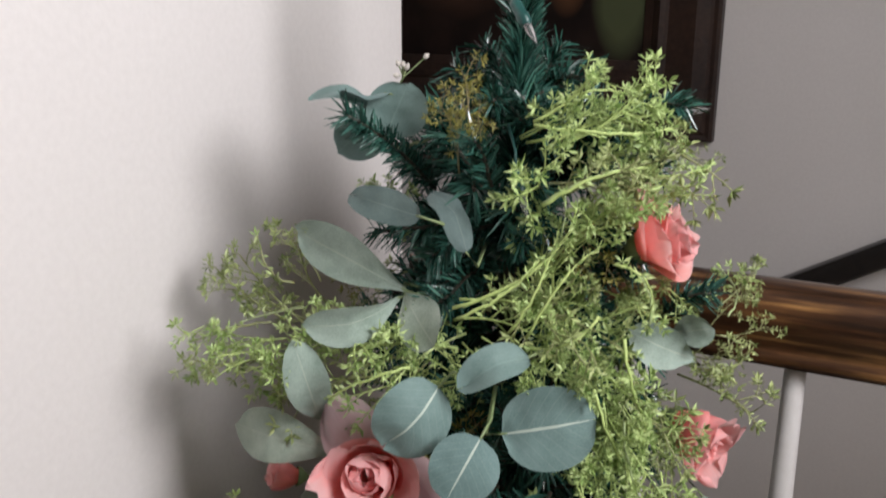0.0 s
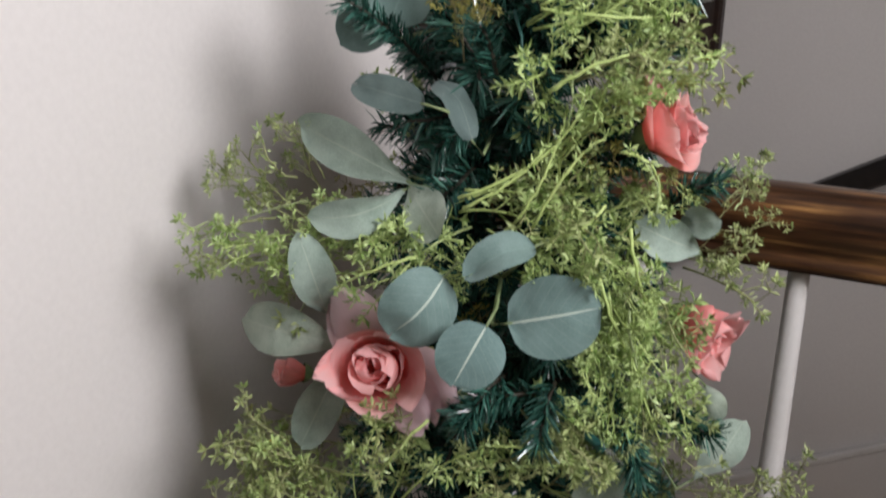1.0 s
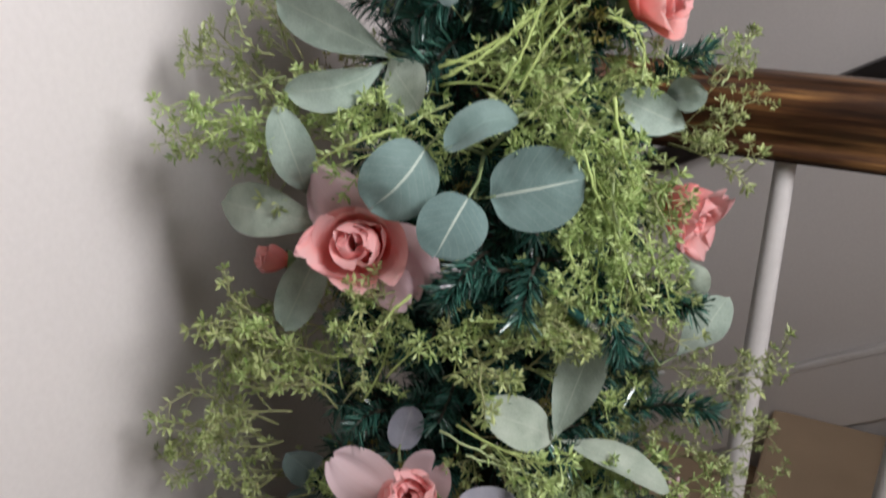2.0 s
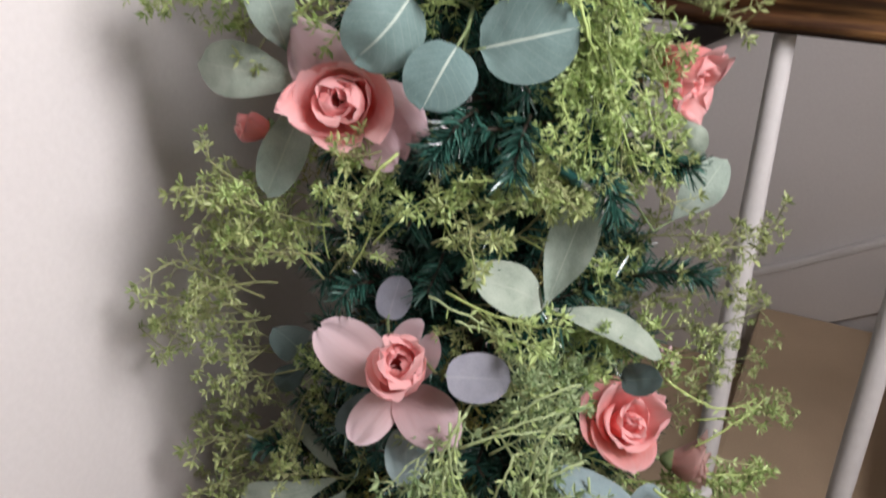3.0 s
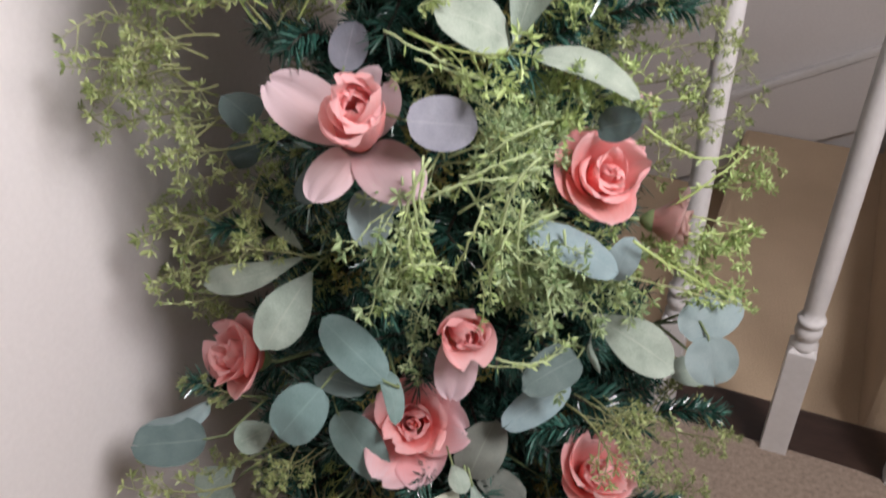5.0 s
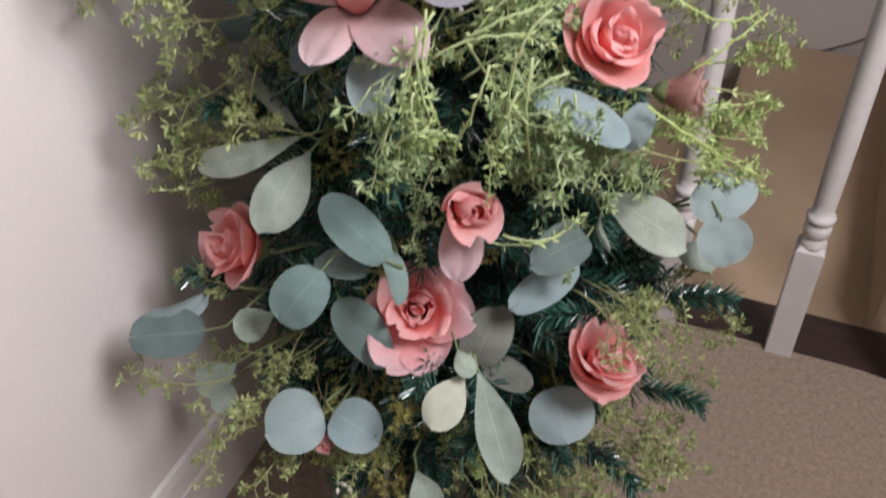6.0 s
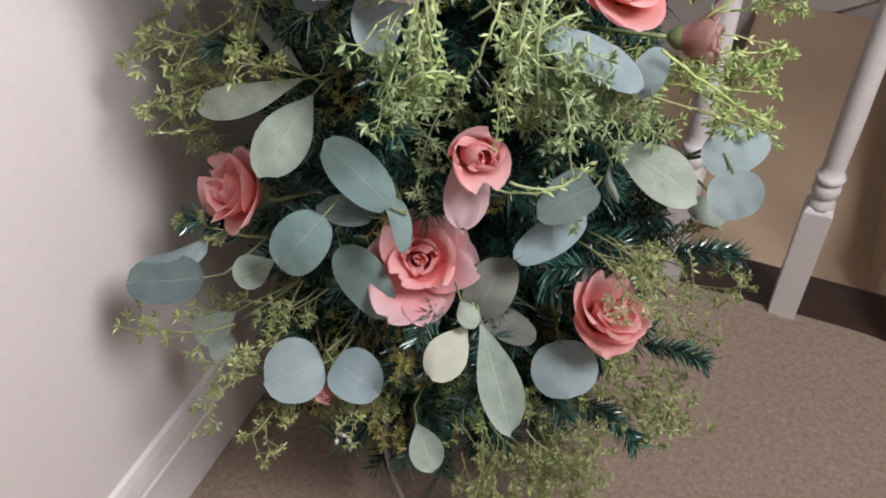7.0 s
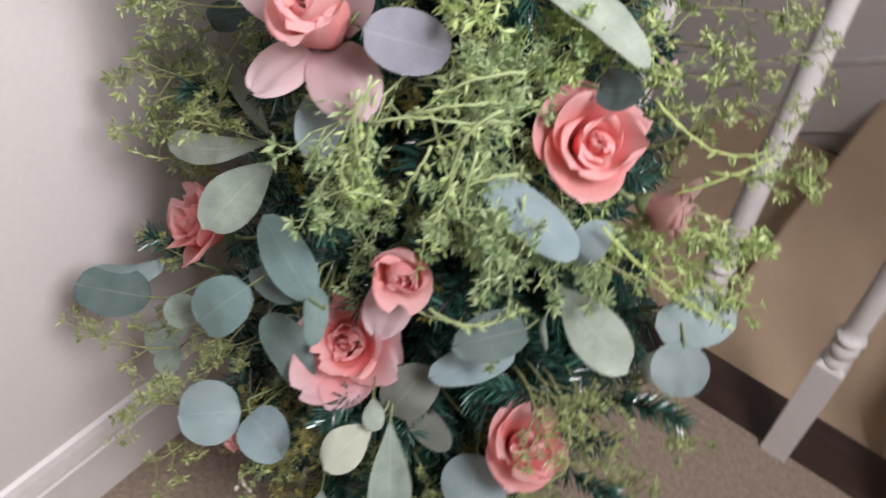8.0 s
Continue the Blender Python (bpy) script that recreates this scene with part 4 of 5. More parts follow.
pick((0.116, 0.608, 0.995), (-0.053, -0.717, -0.695), 0.096, 0)
fill((0.136, 0.617, 1.005), (-0.105, -0.126, -0.986), 0.086, 0)
pick((0.141, 0.629, 0.996), (-0.511, -0.239, -0.826), 0.075, 1)
pick((0.137, 0.629, 0.993), (-0.043, -0.830, -0.555), 0.094, 1)
fill((0.138, 0.618, 1.011), (-0.011, -0.581, -0.814), 0.092, 1)
pick((-0.119, 0.674, 1.023), (-0.771, -0.129, 0.624), 0.091, 1)
pick((-0.136, 0.675, 1.024), (-0.857, -0.210, 0.470), 0.083, 1)
fill((-0.099, 0.679, 1.011), (-0.819, -0.022, 0.574), 0.081, 1)
pick((-0.135, 0.661, 1.008), (-0.949, -0.305, 0.075), 0.079, 0)
pick((-0.147, 0.677, 1.001), (-0.942, -0.317, 0.110), 0.078, 0)
pick((0.227, 0.685, 1.021), (0.499, -0.084, 0.863), 0.047, 1)
pick((0.227, 0.670, 1.039), (0.657, -0.031, 0.753), 0.062, 1)
pick((0.235, 0.676, 1.005), (0.929, -0.352, -0.113), 0.050, 1)
pick((0.214, 0.697, 1.046), (0.712, -0.192, 0.675), 0.055, 0)
pick((0.011, 0.620, 1.161), (-0.112, -0.060, 0.992), 0.057, 2)
pick((0.020, 0.609, 1.179), (-0.024, -0.228, 0.973), 0.060, 2)
pick((0.019, 0.622, 1.172), (0.109, -0.096, 0.989), 0.047, 2)
pick((0.009, 0.630, 1.176), (0.183, -0.335, 0.924), 0.052, 2)
pick((0.024, 0.625, 1.182), (-0.433, 0.059, 0.899), 0.039, 2)
pick((0.093, 0.613, 1.096), (0.556, 0.151, 0.817), 0.071, 0)
pick((0.122, 0.573, 0.957), (0.337, -0.549, -0.765), 0.083, 0)
pick((0.125, 0.588, 0.938), (0.470, -0.678, -0.566), 0.070, 0)
fill((0.128, 0.593, 0.976), (0.073, -0.552, -0.830), 0.074, 0)
pick((0.038, 0.618, 0.997), (-0.807, -0.435, -0.400), 0.072, 0)
pick((0.029, 0.593, 1.004), (-0.927, -0.290, 0.238), 0.063, 0)
fill((0.021, 0.603, 0.997), (-0.876, -0.334, 0.347), 0.071, 0)
pick((0.175, 0.703, 1.157), (0.926, -0.245, 0.286), 0.053, 1)
pick((0.158, 0.715, 1.153), (0.861, -0.449, 0.237), 0.050, 1)
pick((0.219, 0.666, 0.989), (0.721, -0.501, -0.479), 0.036, 1)
pick((-0.069, 0.634, 1.037), (-0.911, -0.389, -0.138), 0.070, 0)
pick((-0.068, 0.653, 1.020), (-0.708, -0.667, 0.231), 0.067, 0)
fill((-0.086, 0.618, 1.036), (-0.906, -0.353, -0.235), 0.058, 0)
pick((0.136, 0.613, 0.963), (0.135, -0.679, -0.722), 0.076, 0)
pick((0.130, 0.601, 0.950), (0.343, -0.560, -0.754), 0.074, 0)
fill((0.147, 0.612, 0.985), (-0.026, -0.340, -0.940), 0.061, 0)
# between z 0.74 and 0.92 many sprays turn olive, shade put into colour
pick((0.005, 0.572, 0.912), (-0.774, -0.501, -0.388), 0.081, 1)
pick((-0.004, 0.587, 0.909), (-0.680, -0.248, -0.690), 0.082, 0)
pick((-0.021, 0.578, 0.880), (-0.774, -0.539, -0.333), 0.077, 1)
pick((-0.076, 0.591, 0.832), (-0.951, -0.286, 0.119), 0.089, 0)
pick((-0.093, 0.584, 0.842), (-0.983, 0.096, 0.157), 0.095, 1)
pick((-0.117, 0.611, 0.798), (-0.905, -0.162, 0.393), 0.070, 1)
pick((-0.113, 0.615, 0.812), (-0.942, 0.093, 0.323), 0.068, 1)
pick((-0.150, 0.615, 0.768), (-0.949, -0.058, 0.309), 0.083, 1)
pick((0.023, 0.577, 0.854), (0.622, -0.642, 0.449), 0.100, 1)
pick((0.069, 0.562, 0.879), (0.973, -0.066, 0.222), 0.081, 0)
pick((0.043, 0.564, 0.864), (0.988, 0.146, 0.048), 0.094, 1)
pick((0.016, 0.568, 0.851), (0.048, -0.621, -0.782), 0.066, 0)
pick((0.254, 0.653, 0.779), (0.927, -0.220, 0.303), 0.079, 1)
pick((0.238, 0.666, 0.759), (0.993, -0.057, 0.104), 0.060, 1)
pick((0.262, 0.648, 0.759), (0.508, -0.775, -0.375), 0.058, 1)
pick((0.155, 0.553, 0.939), (-0.019, -0.495, -0.869), 0.076, 0)
pick((0.136, 0.587, 0.943), (0.496, -0.486, -0.719), 0.081, 0)
fill((0.135, 0.553, 0.938), (0.238, -0.307, -0.922), 0.083, 0)
pick((0.189, 0.603, 0.812), (0.928, -0.290, 0.234), 0.068, 1)
pick((-0.115, 0.611, 0.800), (-0.749, 0.098, 0.655), 0.073, 1)
pick((-0.097, 0.627, 0.783), (-0.686, 0.479, 0.548), 0.079, 0)
pick((-0.123, 0.589, 0.785), (-0.968, -0.067, 0.241), 0.076, 1)
pick((-0.156, 0.617, 0.747), (-0.956, -0.121, 0.266), 0.082, 1)
pick((-0.140, 0.629, 0.719), (-0.879, -0.456, -0.138), 0.071, 1)
pick((-0.082, 0.591, 0.794), (-0.605, 0.074, 0.793), 0.077, 1)
pick((-0.074, 0.601, 0.809), (-0.277, 0.203, 0.939), 0.061, 0)
pick((-0.065, 0.603, 0.792), (0.538, 0.107, 0.836), 0.061, 1)
pick((-0.047, 0.594, 0.799), (0.631, 0.250, 0.734), 0.083, 0)
pick((0.034, 0.561, 0.785), (0.727, -0.632, -0.270), 0.094, 1)
pick((0.030, 0.541, 0.794), (0.820, -0.460, -0.340), 0.103, 0)
pick((0.051, 0.558, 0.849), (0.781, -0.057, 0.622), 0.074, 1)
pick((0.095, 0.575, 0.826), (0.965, -0.241, -0.107), 0.081, 0)
pick((0.072, 0.579, 0.822), (0.925, -0.028, 0.380), 0.082, 1)
pick((0.211, 0.626, 0.778), (0.858, -0.059, 0.510), 0.091, 1)
pick((0.193, 0.644, 0.788), (0.491, -0.497, 0.716), 0.077, 1)
pick((0.285, 0.671, 0.678), (0.860, -0.133, 0.492), 0.064, 1)
pick((0.279, 0.654, 0.647), (0.910, -0.404, 0.089), 0.065, 1)
pick((0.299, 0.635, 0.615), (0.823, -0.140, 0.551), 0.063, 1)
pick((0.058, 0.535, 0.708), (0.921, 0.122, 0.371), 0.087, 3)
pick((0.053, 0.528, 0.682), (0.832, 0.103, 0.546), 0.102, 3)
pick((0.043, 0.528, 0.712), (-0.337, -0.735, -0.589), 0.101, 3)
pick((0.060, 0.525, 0.681), (0.394, -0.710, -0.584), 0.101, 3)
pick((0.083, 0.544, 0.681), (0.285, -0.686, -0.669), 0.125, 3)
pick((0.081, 0.547, 0.661), (0.390, -0.626, -0.675), 0.118, 3)
pick((0.094, 0.537, 0.682), (0.586, 0.258, 0.768), 0.070, 0)
pick((0.092, 0.553, 0.691), (0.297, 0.372, 0.879), 0.090, 0)
fill((0.092, 0.546, 0.692), (0.532, 0.381, 0.756), 0.088, 0)
pick((0.094, 0.547, 0.624), (0.097, -0.460, -0.882), 0.092, 3)
pick((0.118, 0.546, 0.572), (0.887, -0.435, 0.157), 0.100, 3)
pick((0.102, 0.538, 0.594), (0.453, -0.887, 0.090), 0.075, 3)
pick((0.205, 0.580, 0.647), (0.910, -0.197, 0.364), 0.072, 1)
fill((0.195, 0.600, 0.657), (0.861, -0.456, 0.225), 0.077, 1)
pick((0.247, 0.609, 0.561), (0.842, -0.513, -0.164), 0.088, 0)
pick((0.233, 0.592, 0.563), (0.877, -0.479, -0.032), 0.096, 0)
pick((0.160, 0.578, 0.731), (0.888, -0.212, 0.409), 0.078, 0)
pick((0.169, 0.588, 0.750), (0.833, -0.081, 0.547), 0.079, 1)
fill((0.147, 0.582, 0.728), (0.980, -0.191, 0.052), 0.076, 0)
pick((-0.159, 0.691, 0.538), (-0.800, 0.036, 0.600), 0.066, 1)
pick((-0.146, 0.701, 0.521), (-0.691, -0.273, 0.669), 0.077, 1)
pick((-0.169, 0.678, 0.460), (-0.933, -0.357, 0.036), 0.065, 1)
pick((-0.152, 0.680, 0.441), (-0.843, -0.495, 0.212), 0.075, 1)
pick((0.004, 0.534, 0.595), (-0.279, -0.417, -0.865), 0.075, 3)
pick((0.022, 0.530, 0.566), (-0.583, -0.443, -0.681), 0.071, 3)
pick((0.287, 0.660, 0.502), (0.908, -0.345, -0.239), 0.076, 0)
pick((-0.048, 0.590, 0.615), (-0.595, -0.074, 0.800), 0.079, 1)
pick((-0.076, 0.567, 0.597), (-0.870, -0.123, 0.477), 0.081, 1)
fill((-0.056, 0.574, 0.623), (-0.242, 0.488, 0.839), 0.077, 1)
pick((0.145, 0.574, 0.706), (0.792, 0.285, 0.541), 0.053, 0)
fill((0.126, 0.573, 0.726), (0.561, -0.158, 0.813), 0.064, 0)
fill((0.137, 0.554, 0.715), (0.544, 0.251, 0.800), 0.065, 0)
pick((0.074, 0.537, 0.597), (0.307, -0.776, -0.550), 0.079, 3)
pick((0.094, 0.545, 0.587), (0.541, -0.837, -0.081), 0.084, 3)
pick((0.129, 0.538, 0.547), (0.258, -0.581, -0.772), 0.081, 3)
pick((0.187, 0.567, 0.582), (0.990, -0.136, -0.031), 0.084, 0)
pick((0.179, 0.559, 0.571), (0.964, -0.044, -0.263), 0.091, 0)
fill((0.178, 0.562, 0.569), (0.924, -0.194, 0.331), 0.089, 0)
pick((0.235, 0.589, 0.553), (0.870, -0.493, -0.033), 0.080, 0)
pick((0.222, 0.587, 0.557), (0.946, -0.298, 0.126), 0.099, 0)
pick((0.285, 0.636, 0.487), (0.907, -0.401, 0.132), 0.073, 0)
pick((-0.176, 0.686, 0.540), (-0.684, 0.208, 0.699), 0.079, 1)
pick((-0.196, 0.684, 0.493), (-0.959, -0.228, 0.169), 0.062, 1)
pick((0.164, 0.519, 0.450), (0.771, -0.636, -0.034), 0.074, 1)
pick((0.156, 0.518, 0.440), (0.733, -0.672, 0.106), 0.093, 1)
fill((0.180, 0.520, 0.443), (0.783, -0.617, -0.083), 0.082, 1)
pick((0.217, 0.543, 0.393), (0.855, -0.516, 0.056), 0.074, 1)
pick((0.219, 0.559, 0.378), (0.854, -0.301, 0.423), 0.091, 1)
fill((0.200, 0.555, 0.402), (0.513, -0.858, -0.028), 0.079, 1)
pick((0.244, 0.562, 0.308), (0.716, -0.687, -0.124), 0.064, 1)
pick((-0.174, 0.516, 0.364), (-0.935, -0.336, -0.116), 0.093, 1)
pick((-0.175, 0.515, 0.331), (-0.585, -0.811, -0.012), 0.080, 1)
pick((-0.123, 0.517, 0.350), (-0.480, -0.827, -0.293), 0.063, 1)
# low sprays take the olive and brown kinds as painted shade
pick((-0.056, 0.465, 0.285), (0.498, -0.836, -0.231), 0.062, 2)
pick((0.215, 0.513, 0.263), (0.814, -0.580, -0.034), 0.088, 1)
pick((0.233, 0.497, 0.252), (0.763, -0.643, 0.060), 0.077, 1)
fill((0.199, 0.495, 0.282), (0.874, -0.484, -0.040), 0.086, 1)
pick((0.242, 0.524, 0.208), (0.532, -0.798, -0.284), 0.069, 1)
pick((0.224, 0.541, 0.195), (0.259, -0.927, -0.270), 0.065, 1)
pick((0.118, 0.472, 0.237), (0.393, -0.847, -0.357), 0.069, 1)
fill((0.122, 0.468, 0.222), (0.139, -0.989, -0.055), 0.079, 1)
fill((0.107, 0.455, 0.244), (0.436, -0.729, -0.528), 0.061, 1)
pick((0.086, 0.476, 0.207), (0.150, -0.892, -0.426), 0.089, 1)
pick((0.074, 0.489, 0.212), (-0.286, -0.757, -0.588), 0.086, 1)
fill((0.091, 0.471, 0.224), (0.680, -0.656, -0.326), 0.075, 1)
pick((0.042, 0.472, 0.184), (0.165, -0.738, -0.654), 0.072, 1)
pick((0.130, 0.481, 0.260), (0.855, -0.516, 0.056), 0.067, 1)
fill((0.140, 0.497, 0.254), (0.847, -0.163, 0.506), 0.067, 1)
fill((0.114, 0.490, 0.265), (0.997, -0.076, -0.019), 0.071, 1)
pick((0.003, 0.535, 0.504), (-0.852, -0.420, -0.314), 0.061, 2)
pick((-0.145, 0.548, 0.366), (-0.873, 0.004, 0.489), 0.070, 1)
pick((-0.075, 0.510, 0.322), (-0.094, -0.948, -0.304), 0.066, 2)
pick((-0.091, 0.520, 0.337), (0.050, -0.861, -0.507), 0.058, 2)
fill((-0.084, 0.523, 0.323), (-0.024, -0.969, -0.247), 0.072, 2)
pick((0.280, 0.570, 0.376), (0.814, -0.580, -0.034), 0.072, 1)
pick((0.002, 0.481, 0.387), (0.293, -0.948, -0.124), 0.055, 2)
pick((0.000, 0.504, 0.394), (-0.130, -0.926, -0.354), 0.045, 2)
fill((-0.007, 0.476, 0.380), (0.191, -0.882, -0.431), 0.055, 2)
pick((0.177, 0.518, 0.314), (0.716, -0.687, -0.124), 0.060, 1)
pick((0.173, 0.517, 0.311), (0.378, -0.922, 0.083), 0.069, 1)
fill((0.178, 0.532, 0.320), (0.336, -0.922, 0.194), 0.053, 1)
pick((-0.127, 0.497, 0.325), (-0.720, -0.636, 0.276), 0.089, 1)
pick((-0.117, 0.486, 0.313), (-0.439, -0.827, -0.351), 0.083, 1)
pick((-0.034, 0.484, 0.297), (-0.304, -0.858, -0.413), 0.067, 1)
pick((0.063, 0.483, 0.229), (0.026, -0.885, -0.464), 0.080, 1)
pick((0.062, 0.471, 0.216), (0.133, -0.910, -0.394), 0.063, 1)
fill((0.072, 0.473, 0.234), (0.377, -0.590, -0.714), 0.070, 1)
pick((0.121, 0.473, 0.195), (0.589, -0.779, -0.216), 0.061, 1)
fill((0.135, 0.462, 0.215), (0.461, -0.742, -0.486), 0.070, 1)
fill((0.105, 0.471, 0.193), (0.325, -0.945, -0.026), 0.067, 1)
pick((0.159, 0.480, 0.240), (0.589, -0.779, -0.216), 0.076, 1)
pick((0.145, 0.468, 0.225), (0.619, -0.785, -0.022), 0.072, 1)
fill((0.161, 0.474, 0.241), (0.667, -0.693, 0.274), 0.061, 1)
pick((0.196, 0.499, 0.247), (0.716, -0.687, -0.124), 0.075, 1)
pick((0.204, 0.501, 0.254), (0.612, -0.741, 0.274), 0.069, 1)
fill((0.199, 0.495, 0.252), (0.872, -0.425, 0.243), 0.074, 1)
pick((-0.092, 0.528, 0.386), (-0.680, -0.532, -0.505), 0.058, 1)
pick((-0.105, 0.536, 0.387), (-0.577, -0.636, -0.512), 0.068, 1)
fill((-0.085, 0.528, 0.386), (-0.796, -0.404, -0.451), 0.062, 1)
pick((-0.050, 0.523, 0.333), (-0.460, -0.840, -0.289), 0.060, 2)
fill((-0.049, 0.513, 0.349), (0.123, -0.720, -0.683), 0.068, 2)
fill((-0.040, 0.524, 0.352), (0.293, -0.813, -0.504), 0.072, 2)
pick((0.087, 0.494, 0.268), (0.334, -0.888, -0.316), 0.067, 1)
pick((0.076, 0.509, 0.286), (0.540, -0.827, -0.153), 0.069, 1)
fill((0.105, 0.502, 0.263), (-0.003, -0.995, 0.097), 0.066, 1)
pick((-0.156, 0.576, 0.427), (-0.802, -0.066, 0.594), 0.064, 1)
pick((0.260, 0.547, 0.252), (0.907, -0.401, 0.132), 0.072, 1)
pick((0.248, 0.561, 0.250), (0.758, -0.652, 0.012), 0.066, 1)
pick((0.307, 0.631, 0.259), (0.893, -0.435, 0.119), 0.074, 1)
pick((0.058, 0.486, 0.130), (0.068, -0.940, -0.334), 0.074, 1)
fill((0.051, 0.479, 0.131), (0.181, -0.926, -0.331), 0.073, 1)
fill((0.076, 0.470, 0.133), (0.454, -0.891, 0.011), 0.077, 1)
pick((0.123, 0.498, 0.101), (0.498, -0.836, -0.231), 0.068, 1)
pick((0.139, 0.503, 0.092), (0.388, -0.777, -0.495), 0.053, 1)
fill((0.132, 0.512, 0.110), (0.169, -0.889, -0.425), 0.061, 1)
pick((-0.138, 0.609, 0.762), (-0.851, -0.084, 0.518), 0.093, 1)
pick((-0.165, 0.654, 0.689), (-0.945, -0.260, 0.199), 0.090, 1)
pick((-0.148, 0.665, 0.699), (-0.695, -0.477, 0.538), 0.093, 1)
pick((-0.084, 0.570, 0.820), (-0.803, -0.473, 0.363), 0.069, 1)
pick((-0.082, 0.585, 0.810), (-0.627, -0.265, 0.732), 0.076, 0)
pick((-0.040, 0.579, 0.857), (0.382, -0.101, 0.918), 0.079, 1)
pick((-0.026, 0.560, 0.842), (0.572, 0.044, 0.819), 0.083, 0)
pick((-0.110, 0.592, 0.856), (-0.879, -0.306, 0.365), 0.075, 1)
pick((-0.099, 0.615, 0.850), (-0.941, -0.025, 0.339), 0.061, 1)
pick((0.021, 0.552, 0.841), (0.926, 0.044, 0.376), 0.074, 1)
pick((0.050, 0.554, 0.863), (0.675, 0.040, 0.737), 0.084, 0)
pick((0.085, 0.582, 0.860), (0.542, -0.579, 0.610), 0.080, 1)
pick((0.062, 0.569, 0.861), (0.544, 0.110, 0.832), 0.088, 0)
pick((0.089, 0.571, 0.877), (0.855, -0.251, 0.454), 0.074, 1)
pick((0.091, 0.584, 0.859), (0.584, -0.420, 0.695), 0.075, 0)
pick((0.059, 0.563, 0.899), (0.216, -0.972, -0.092), 0.080, 1)
pick((0.225, 0.651, 0.722), (0.877, -0.336, 0.343), 0.080, 1)
pick((0.215, 0.631, 0.702), (0.869, -0.482, 0.111), 0.075, 1)
pick((0.257, 0.663, 0.652), (0.904, -0.302, 0.301), 0.062, 1)
pick((0.081, 0.530, 0.707), (0.244, -0.186, 0.952), 0.071, 3)
pick((0.024, 0.519, 0.670), (-0.322, -0.425, -0.846), 0.079, 3)
pick((0.079, 0.560, 0.701), (0.474, -0.276, 0.836), 0.064, 3)
pick((0.096, 0.553, 0.697), (0.146, -0.534, 0.833), 0.077, 3)
pick((0.275, 0.640, 0.589), (0.924, -0.275, 0.267), 0.093, 0)
pick((-0.134, 0.685, 0.516), (-0.860, -0.338, 0.382), 0.083, 1)
pick((0.009, 0.563, 0.858), (0.426, 0.063, 0.903), 0.053, 0)
pick((0.015, 0.570, 0.852), (0.378, -0.039, 0.925), 0.063, 1)
pick((0.090, 0.619, 1.173), (0.852, -0.259, 0.455), 0.082, 0)
pick((0.096, 0.604, 1.177), (0.964, 0.095, 0.247), 0.080, 0)
pick((0.128, 0.675, 1.174), (0.910, -0.271, 0.315), 0.064, 0)
pick((0.106, 0.634, 1.151), (0.910, -0.271, 0.315), 0.081, 0)
pick((0.122, 0.652, 1.159), (0.939, -0.343, 0.038), 0.082, 0)
pick((0.145, 0.628, 1.079), (0.826, -0.532, -0.188), 0.067, 0)
pick((0.066, 0.614, 1.062), (0.375, -0.730, -0.571), 0.066, 0)
pick((0.059, 0.631, 1.066), (0.134, -0.674, -0.726), 0.075, 0)
fill((0.066, 0.614, 1.048), (0.457, -0.587, -0.668), 0.068, 0)
pick((0.046, 0.623, 1.033), (0.712, -0.556, -0.428), 0.082, 0)
pick((0.024, 0.621, 1.012), (0.669, -0.253, -0.699), 0.063, 0)
fill((0.040, 0.601, 1.027), (0.860, -0.338, -0.382), 0.062, 0)
pick((0.095, 0.609, 1.025), (0.137, -0.375, -0.917), 0.081, 0)
pick((0.072, 0.607, 1.007), (0.557, -0.655, -0.510), 0.075, 0)
fill((0.083, 0.617, 0.996), (0.551, -0.292, -0.782), 0.080, 0)
pick((-0.093, 0.635, 1.013), (-0.893, -0.397, -0.213), 0.084, 0)
fill((-0.078, 0.631, 0.987), (-0.966, -0.236, 0.103), 0.075, 0)
fill((-0.092, 0.605, 0.996), (-0.971, -0.237, 0.034), 0.082, 0)
pick((-0.101, 0.682, 1.039), (-0.656, -0.209, 0.725), 0.077, 1)
pick((-0.103, 0.699, 1.056), (-0.333, 0.181, 0.925), 0.062, 1)
pick((-0.143, 0.653, 0.992), (-0.814, -0.500, -0.294), 0.073, 1)
pick((0.123, 0.627, 1.062), (0.908, -0.417, 0.044), 0.063, 0)
pick((0.111, 0.625, 1.029), (0.649, -0.328, -0.686), 0.078, 0)
pick((0.077, 0.623, 1.011), (0.828, 0.048, 0.559), 0.082, 0)
pick((0.068, 0.622, 1.045), (0.617, -0.764, 0.189), 0.060, 0)
fill((0.074, 0.625, 1.037), (0.816, -0.447, 0.367), 0.076, 0)
pick((0.190, 0.619, 0.994), (0.742, -0.670, -0.009), 0.078, 1)
pick((0.189, 0.640, 1.004), (0.799, -0.599, -0.056), 0.062, 1)
fill((0.195, 0.644, 0.993), (0.564, -0.825, -0.014), 0.075, 1)
pick((0.111, 0.582, 0.970), (-0.125, -0.613, -0.780), 0.076, 0)
pick((0.118, 0.572, 0.983), (0.204, -0.417, -0.886), 0.082, 0)
fill((0.108, 0.581, 0.952), (0.256, -0.675, -0.692), 0.063, 0)
pick((0.144, 0.577, 0.917), (0.207, -0.917, -0.340), 0.063, 1)
fill((0.169, 0.578, 0.933), (0.025, -0.238, -0.971), 0.083, 1)
pick((0.017, 0.537, 0.659), (-0.038, -0.558, -0.829), 0.087, 3)
pick((0.015, 0.528, 0.673), (-0.085, -0.875, -0.477), 0.094, 3)
pick((0.085, 0.535, 0.669), (0.173, -0.854, -0.490), 0.096, 3)
